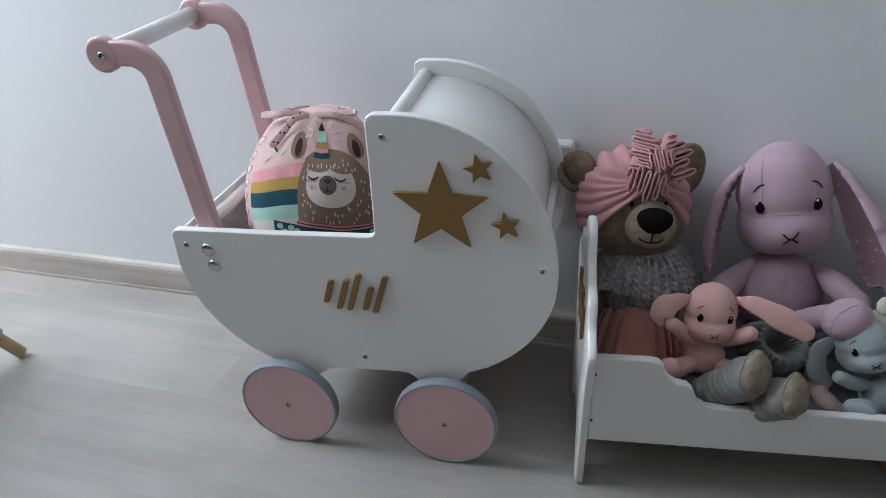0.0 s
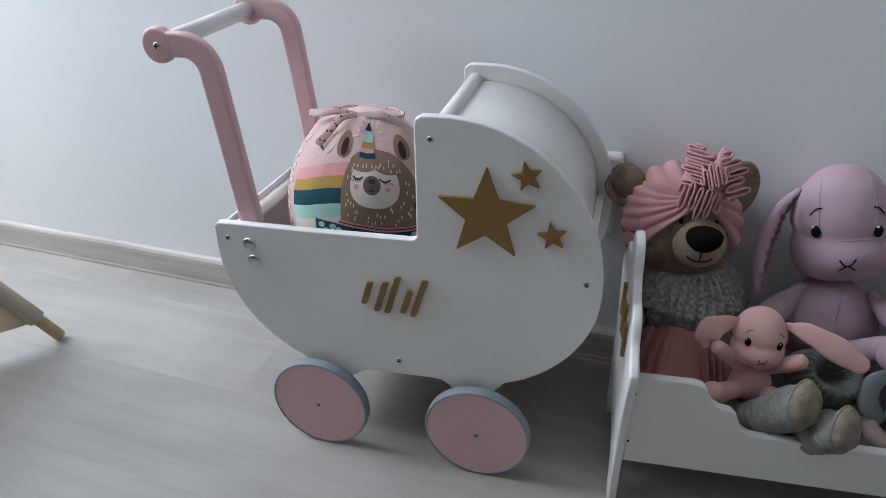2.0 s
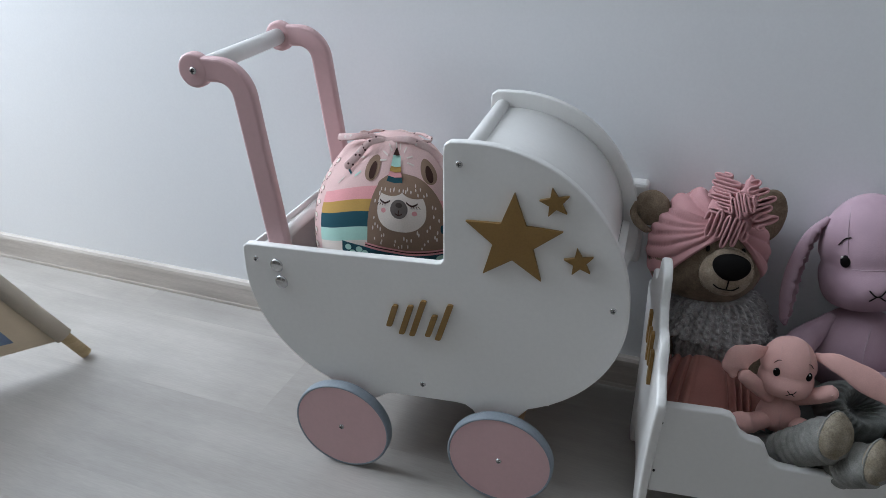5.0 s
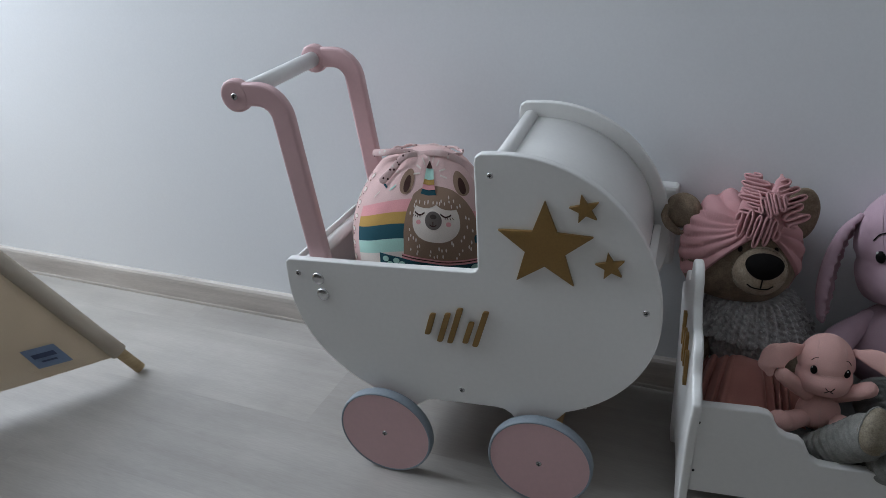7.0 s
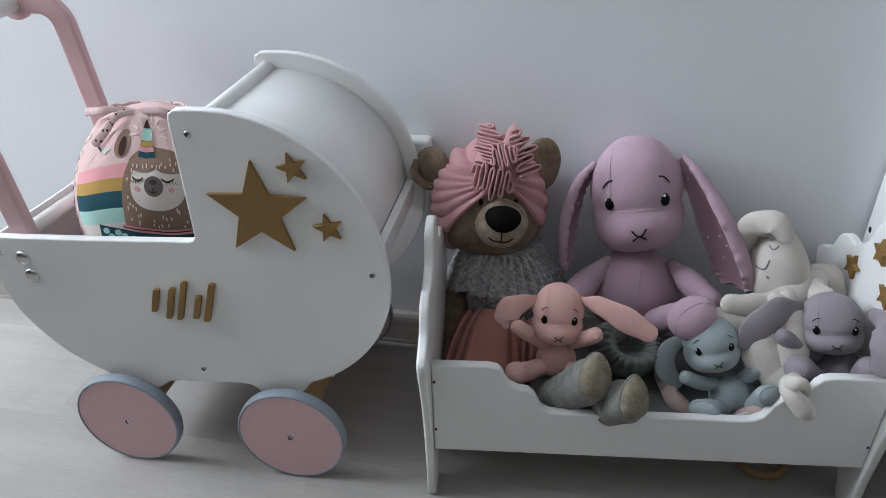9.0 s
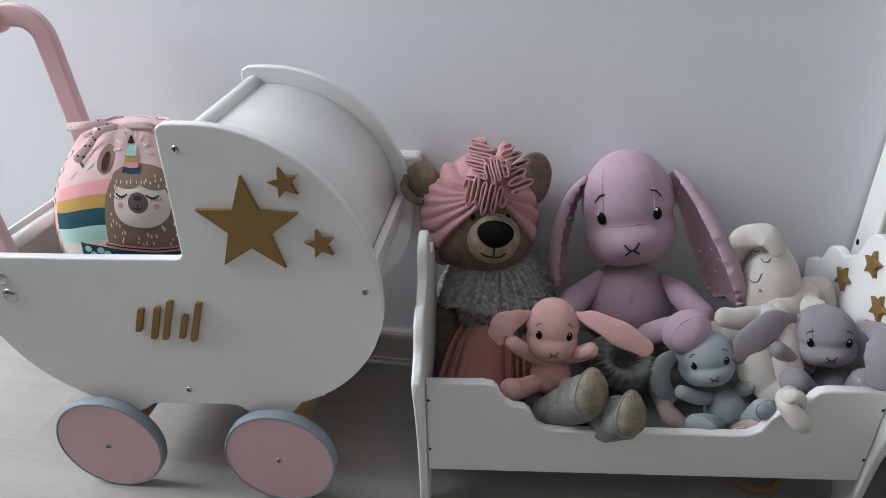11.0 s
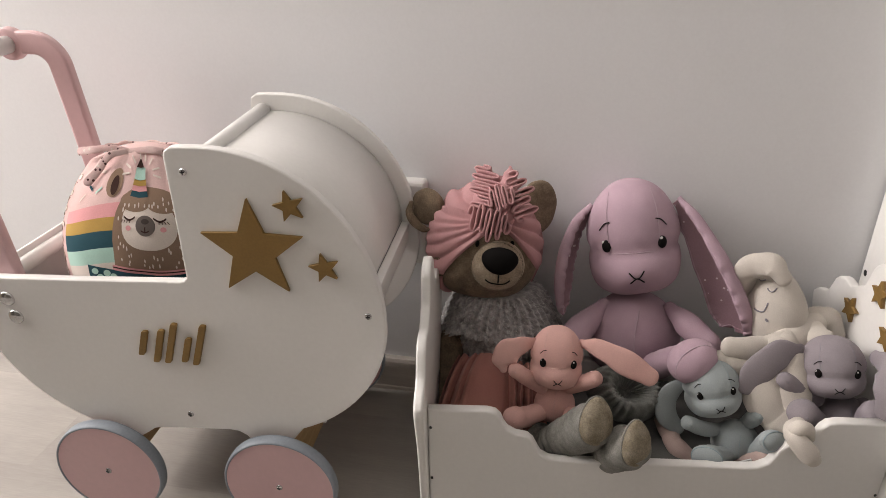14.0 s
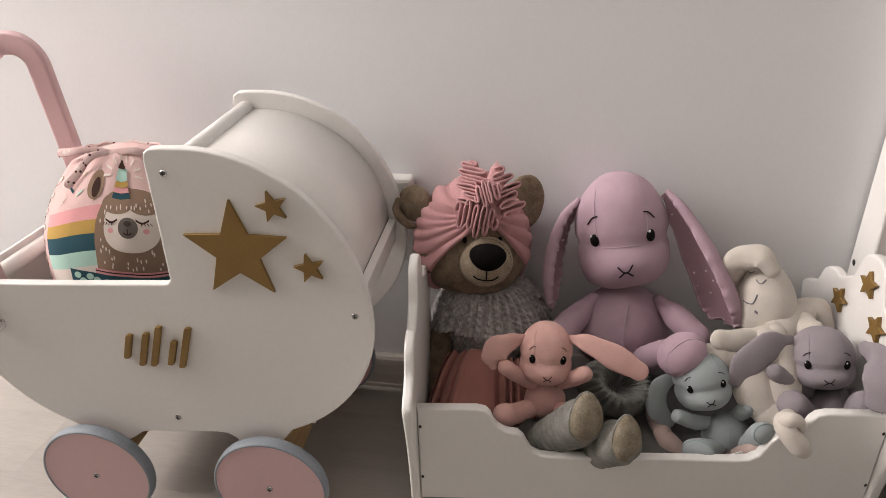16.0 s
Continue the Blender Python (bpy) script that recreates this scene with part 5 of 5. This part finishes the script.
for w0, w1, hw, ink in ((0.812, 0.838, 0.115, "teal"), (0.838, 0.862, 0.100, "rose"), (0.862, 0.887, 0.088, "ochre"), (0.887, 0.935, 0.075, "mint")):
    print_shape("print_shape", [(0.235 - hw, w0), (0.235, w0 - 0.006), (0.235 + hw, w0), (0.235 + hw * 0.85, w1), (0.235, w1 + 0.004), (0.235 - hw * 0.85, w1)], ink, 0.0020 + 0.03 * (w0 - 0.8), 6)
print_shape("print_shape", [(0.180, 0.940), (0.235, 0.936), (0.290, 0.940), (0.243, 0.975), (0.227, 0.975)], "darkbrown", 0.0066, 4)
# the collar and the dotted coat below it
band(0.34, 0.455, "teal", 0.0026, -0.42, 0.90, 0.05, 0.40)
band(0.455, 0.480, "rose", 0.0028, -0.10, 0.90, 0.05, 0.40)
band(0.466, 0.472, "darkbrown", 0.0031, -0.10, 0.90, 0.05, 0.40)
for u, w in ((-0.33, 0.462), (-0.18, 0.455), (-0.27, 0.435), (-0.10, 0.440), (0.02, 0.430), (0.80, 0.445)):
    print_shape("print_dash", arc(u, w, 0.045, 0.015, 0, 320, 12), "mint", 0.0032, 2)
for u, w, t, ink in ((-0.52, 0.845, -0.5, "teal"), (-0.36, 0.835, 0.6, "mint"), (-0.40, 0.915, 0.0, "cream"), (-0.62, 0.800, 0.8, "cream")):
    print_shape("print_dash", [(u + 0.05 * math.cos(t) + du, w + 0.022 * math.sin(t) + dw) for du, dw in ((0, 0.006), (0, -0.006))] + [(u - 0.05 * math.cos(t) + du, w - 0.022 * math.sin(t) + dw) for du, dw in ((0, -0.006), (0, 0.006))], ink, 0.0012, 2)
rnd = random.Random(11)
for i in range(17):
    for k in range(17):
        u = -0.06 + 0.89 * (k + 0.5 * (i % 2) + rnd.uniform(-0.3, 0.3)) / 16
        w = 0.500 + 0.335 * (i + rnd.uniform(-0.35, 0.35)) / 16
        inside = abs((u - 0.385) / 0.42) ** 3 + abs((w - 0.55) / 0.285) ** 3 < 1
        face = ((u - 0.345) / 0.335) ** 2 + ((w - 0.690) / 0.128) ** 2 < 1 and w < 0.765
        if inside and not face and not (abs(u - 0.235) < 0.13 and w > 0.785) and rnd.random() < (0.72 if w > 0.76 else 0.5):
            print_shape("print_dash", arc(u, w, 0.0090, rnd.uniform(0.0075, 0.0125), 0, 300, 6), "cream", 0.0028, 1)
for deg in (-8, 20, 52, 80, 100, 128, 160, 188):
    c, d = math.cos(radians(deg)), math.sin(radians(deg))
    u, w = 0.235 + 0.235 * c, 0.915 + 0.066 * d
    print_shape("print_dash", [(u + e * 0.058 * c - g * 0.010 * d, w + e * 0.022 * d + g * 0.0042 * c) for e, g in ((-1, -1), (1, -1), (1, 1), (-1, 1))], "cream", 0.0014, 2)
# the side strip with its outlined doodles
for k in range(15):
    u, w, h = -0.935 + 0.035 * (-1) ** k + rnd.uniform(-0.012, 0.012), 0.33 + 0.041 * k, rnd.uniform(0.014, 0.021)
    print_shape("print_shape", arc(u, w, 0.030, h, 0, 345, 16), "brown", 0.0010, 2)
    print_shape("print_shape", arc(u, w, 0.026, h - 0.0028, 0, 345, 16), "cream", 0.0015, 2)
    print_shape("print_dash", arc(-0.935 - 0.033 * (-1) ** k, w + 0.012, 0.008, 0.006, 0, 300, 8), "darkbrown", 0.0012, 1)


def bag_neck():
    bm = bmesh.new()
    top = bag_point(0, 1.0, False)
    for s, pts, rad in ((1, [bag_point(-0.05, 1.0), bag_point(-0.4, 1.0) + Vector((0, -0.005, 0.007)), bag_point(-0.72, 0.99) + Vector((0, -0.008, 0.013)), bag_point(-0.98, 0.985) + Vector((-0.002, -0.010, 0.017))], (0.0035, 0.0040, 0.0048, 0.0052)),
                        (2, [bag_point(-0.08, 1.0), bag_point(-0.32, 0.985) + Vector((0, -0.010, 0.003)), bag_point(-0.50, 0.93) + Vector((0, -0.010, 0)), bag_point(-0.58, 0.885) + Vector((-0.001, -0.009, 0))], (0.0035, 0.0045, 0.0055, 0.0062)),
                        (3, [bag_point(0.0, 1.0), bag_point(0.5, 1.0) + Vector((0, 0, 0.006)), bag_point(0.9, 0.985) + Vector((0.002, 0, 0.002)), bag_point(0.95, 0.93) + Vector((0.008, -0.004, -0.004))], (0.004, 0.0048, 0.0050, 0.0050))):
        tube(bm, pts, rad, 0, 12, 0.20, (0.15, -1, 0.5), n=8, wrinkle=0.04, waves=1.3, seed=s)
    bm.transform(TO_BAG)
    part("drawstring", bm, BAGTIE, bag, "flat pink fabric drawstring ties")
    bm = bmesh.new()
    line = []
    for k in range(61):
        a = 2 * math.pi * k / 60
        line.append(bag_point(0, 1.0) + Vector((0.052 * math.cos(a), 0.026 + 0.022 * math.sin(a), -0.004 + 0.0012 * math.sin(9 * a))))
    tube(bm, line, [0.0020], 0, 10, n=0, wrinkle=0.2, waves=1.6)
    bm.transform(TO_BAG)
    part("gathered_rim", bm, BAGTIE, bag)


bag_neck()


# ---- tent at the side: a canvas face on a leaning pole ----
tent = thing("play_tent", pose(-0.735, 0.085, 0), "cream canvas play tent on a pale wooden pole", "tent")
TO_T = Matrix.Translation((0.735, -0.085, 0))
FOOT, TOP = Vector((-0.703, 0.083, 0.006)), Vector((-1.2911, -0.2536, 1.0564))
d = (TOP - FOOT).normalized()
bm = rod(FOOT, TOP + d * 0.1, 0.0105, 20, 0.002)
bm.transform(TO_T)
part("pole", bm, PALEWOOD, tent, "round pale wooden pole")


def tent_cloth():
    bm = bmesh.new()
    start = FOOT + d * 0.052
    low0 = start + Vector((-0.006, -0.012, -0.004))
    # corner drawn out past the view so the canvas shades more floor
    low1 = Vector((-1.498, -0.735, 0.076))
    peak = TOP + d * 0.06
    n, prev = 30, None
    for i in range(n + 1):
        t = i / n
        a, b = low0.lerp(peak, t), low1.lerp(peak, t)
        row = []
        for k in range(31):
            u = k / 30
            sag = 0.012 * math.sin(math.pi * u) * (1 - t)
            row.append(bm.verts.new(a.lerp(b, u) + Vector((sag * 0.8, 0, -sag * (1 - t) ** 3)) + Vector((0.004 * noise.noise(Vector((u * 4, t * 4, 0))), 0, 0))))
        if prev:
            for k in range(30):
                bm.faces.new((prev[k], row[k], row[k + 1], prev[k + 1])).smooth = True
        prev = row
    ret = bmesh.ops.solidify(bm, geom=bm.faces[:], thickness=0.0012)
    bm.transform(TO_T)
    cloth = part("canvas", bm, CANVAS, tent, "cream cotton canvas panel")
    # unseen rear panel, added to block window light from the floor
    for a, b in ((low1 + Vector((-0.01, 0, 0)), Vector((-1.75, 0.0, 0.012))),):
        bm = bmesh.new()
        rows = []
        for i in range(13):
            q = i / 12
            rows.append([bm.verts.new(a.lerp(peak, q).lerp(b.lerp(peak, q), k / 16) + Vector((0, 0.012 * math.sin(k * 0.9) * (1 - q), 0))) for k in range(17)])
        for p, q in zip(rows, rows[1:]):
            for k in range(16):
                bm.faces.new((p[k], q[k], q[k + 1], p[k + 1])).smooth = True
        bmesh.ops.solidify(bm, geom=bm.faces[:], thickness=0.0012)
        bm.transform(TO_T)
        part("canvas", bm, CANVAS, tent, "cream cotton canvas panel")
    bm = bmesh.new()
    tube(bm, [start, start.lerp(TOP, 0.5), TOP], [0.0155, 0.0150, 0.0150], 0, 16, n=10, wrinkle=0.04, waves=1.4, ends=False)
    bm.transform(TO_T)
    part("pole_sleeve", bm, CANVAS, tent, "canvas sleeve sewn round the pole")
    # the sewn tag with plain bars
    def on_cloth(u, t, lift):
        p = low0.lerp(peak, t).lerp(low1.lerp(peak, t), u)
        nrm = (low1 - low0).cross(peak - low0).normalized()
        if nrm.x < 0:
            nrm = -nrm
        return p + nrm * lift + Vector((0.012 * math.sin(math.pi * u) * (1 - t) * 0.8, 0, 0))
    def patch(name, u0, u1, t0, t1, lift, mat, parent):
        bm = bmesh.new()
        rows = [[bm.verts.new(on_cloth(u0 + (u1 - u0) * i / 5, t0 + (t1 - t0) * j / 3, lift + 0.0012 * k)) for k in (0, 1)] for j in range(4) for i in range(6)]
        for k in (0, 1):
            for j in range(3):
                for i in range(5):
                    bm.faces.new([rows[a][k] for a in (j * 6 + i, j * 6 + i + 1, (j + 1) * 6 + i + 1, (j + 1) * 6 + i)])
        bm.transform(TO_T)
        return part(name, bm, mat, parent, "")
    tag = patch("sewn_tag", 0.049, 0.101, 0.0165, 0.0535, 0.004, TAG, cloth)
    patch("print_bar", 0.058, 0.093, 0.035, 0.043, 0.0058, TAGINK, tag)
    patch("print_bar", 0.064, 0.087, 0.0265, 0.0295, 0.0058, TAGINK, tag)


tent_cloth()


# ---- small fixtures and what stands past the bed ----
sock = thing("wall_socket", wall_at @ pose(0.232, 0.0, 0.328), "white surface-mounted wall socket behind the pram", "socket")
part("socket_box", box((-0.050, -0.013, -0.082), (0.006, 0.0138, 0.0455), 0.005), WHITE, sock)

hoop = bmesh.new()
tube(hoop, [(0.705 + 0.030 * math.cos(2 * math.pi * k / 40), 0.085 + 0.030 * math.sin(2 * math.pi * k / 40), 0.0052) for k in range(41)], [0.005], 0, 10, n=0, ends=False)
single("wooden_ring", hoop, [RAWWOOD], "small reddish wooden ring lying under the doll's bed", "ring")

frame_bed = thing("large_bed", pose(0.8420, 0.226, 0), "white wooden corner post and side rail of a larger bed", "bed")
part("post", box((-0.0185, -0.026, 0.0), (0.0185, 0.0245, 1.5), 0.003), WHITE, frame_bed)
bm = bmesh.new()
blob(bm, (-0.0184, 0.0130, 0.279), (0.0008, 0.0045, 0.0045), seg=10, rings=6, wob=0)
part("bolt_hole", bm, DARK, frame_bed, "dark bolt hole")
part("side_rail", box((0.010, -0.60, 0.18), (0.035, -0.0265, 0.27), 0.003), WHITE, frame_bed)

# an added near-black block in place of the shade under the larger bed
shade_block = thing("under_bed_shade", pose(0.905, -0.18, 0), "added dark block standing in for the shade under the larger bed", "box")
part("shade_body", box((0.0, -0.40, 0.004), (0.42, 0.38, 0.165), 0.006), node_mat("under_bed_dark", (0.035, 0.035, 0.04), 0.7, scale=8, bump=0.1), shade_block)

cush = bmesh.new()
blob(cush, (0.925, 0.05, 0.33), (0.035, 0.07, 0.06), 0, None, 24, 16, 0.06, 4)
single("cushion", cush, [ROSE], "pale pink cushion on the larger bed", "cushion")


# ---- floor boards ----
plank_w, plank_l = 0.192, 1.285
plank = mesh_from("plank", box((0, 0, -0.012), (plank_l - 0.00003, plank_w - 0.00003, 0), 0.00006, segments=1), FLOOR)
for j in range(-17, 1):
    off = (j * 0.43) % plank_l
    for i in range(-3, 3):
        x = i * plank_l - off + 0.55
        x0, x1 = max(x, ROOM_L - 0.05), min(x + plank_l, ROOM_R + 0.05)
        if x1 - x0 < 0.02:
            continue
        if x1 - x0 > plank_l - 0.001:
            data = plank
        else:
            data = mesh_from("plank", box((0, 0, -0.012), (x1 - x0 - 0.00003, plank_w - 0.00003, 0), 0.00006, segments=1), FLOOR)
        piece("plank", data, floor_ob, wall_at @ pose(x0, j * plank_w - 0.07, 0))
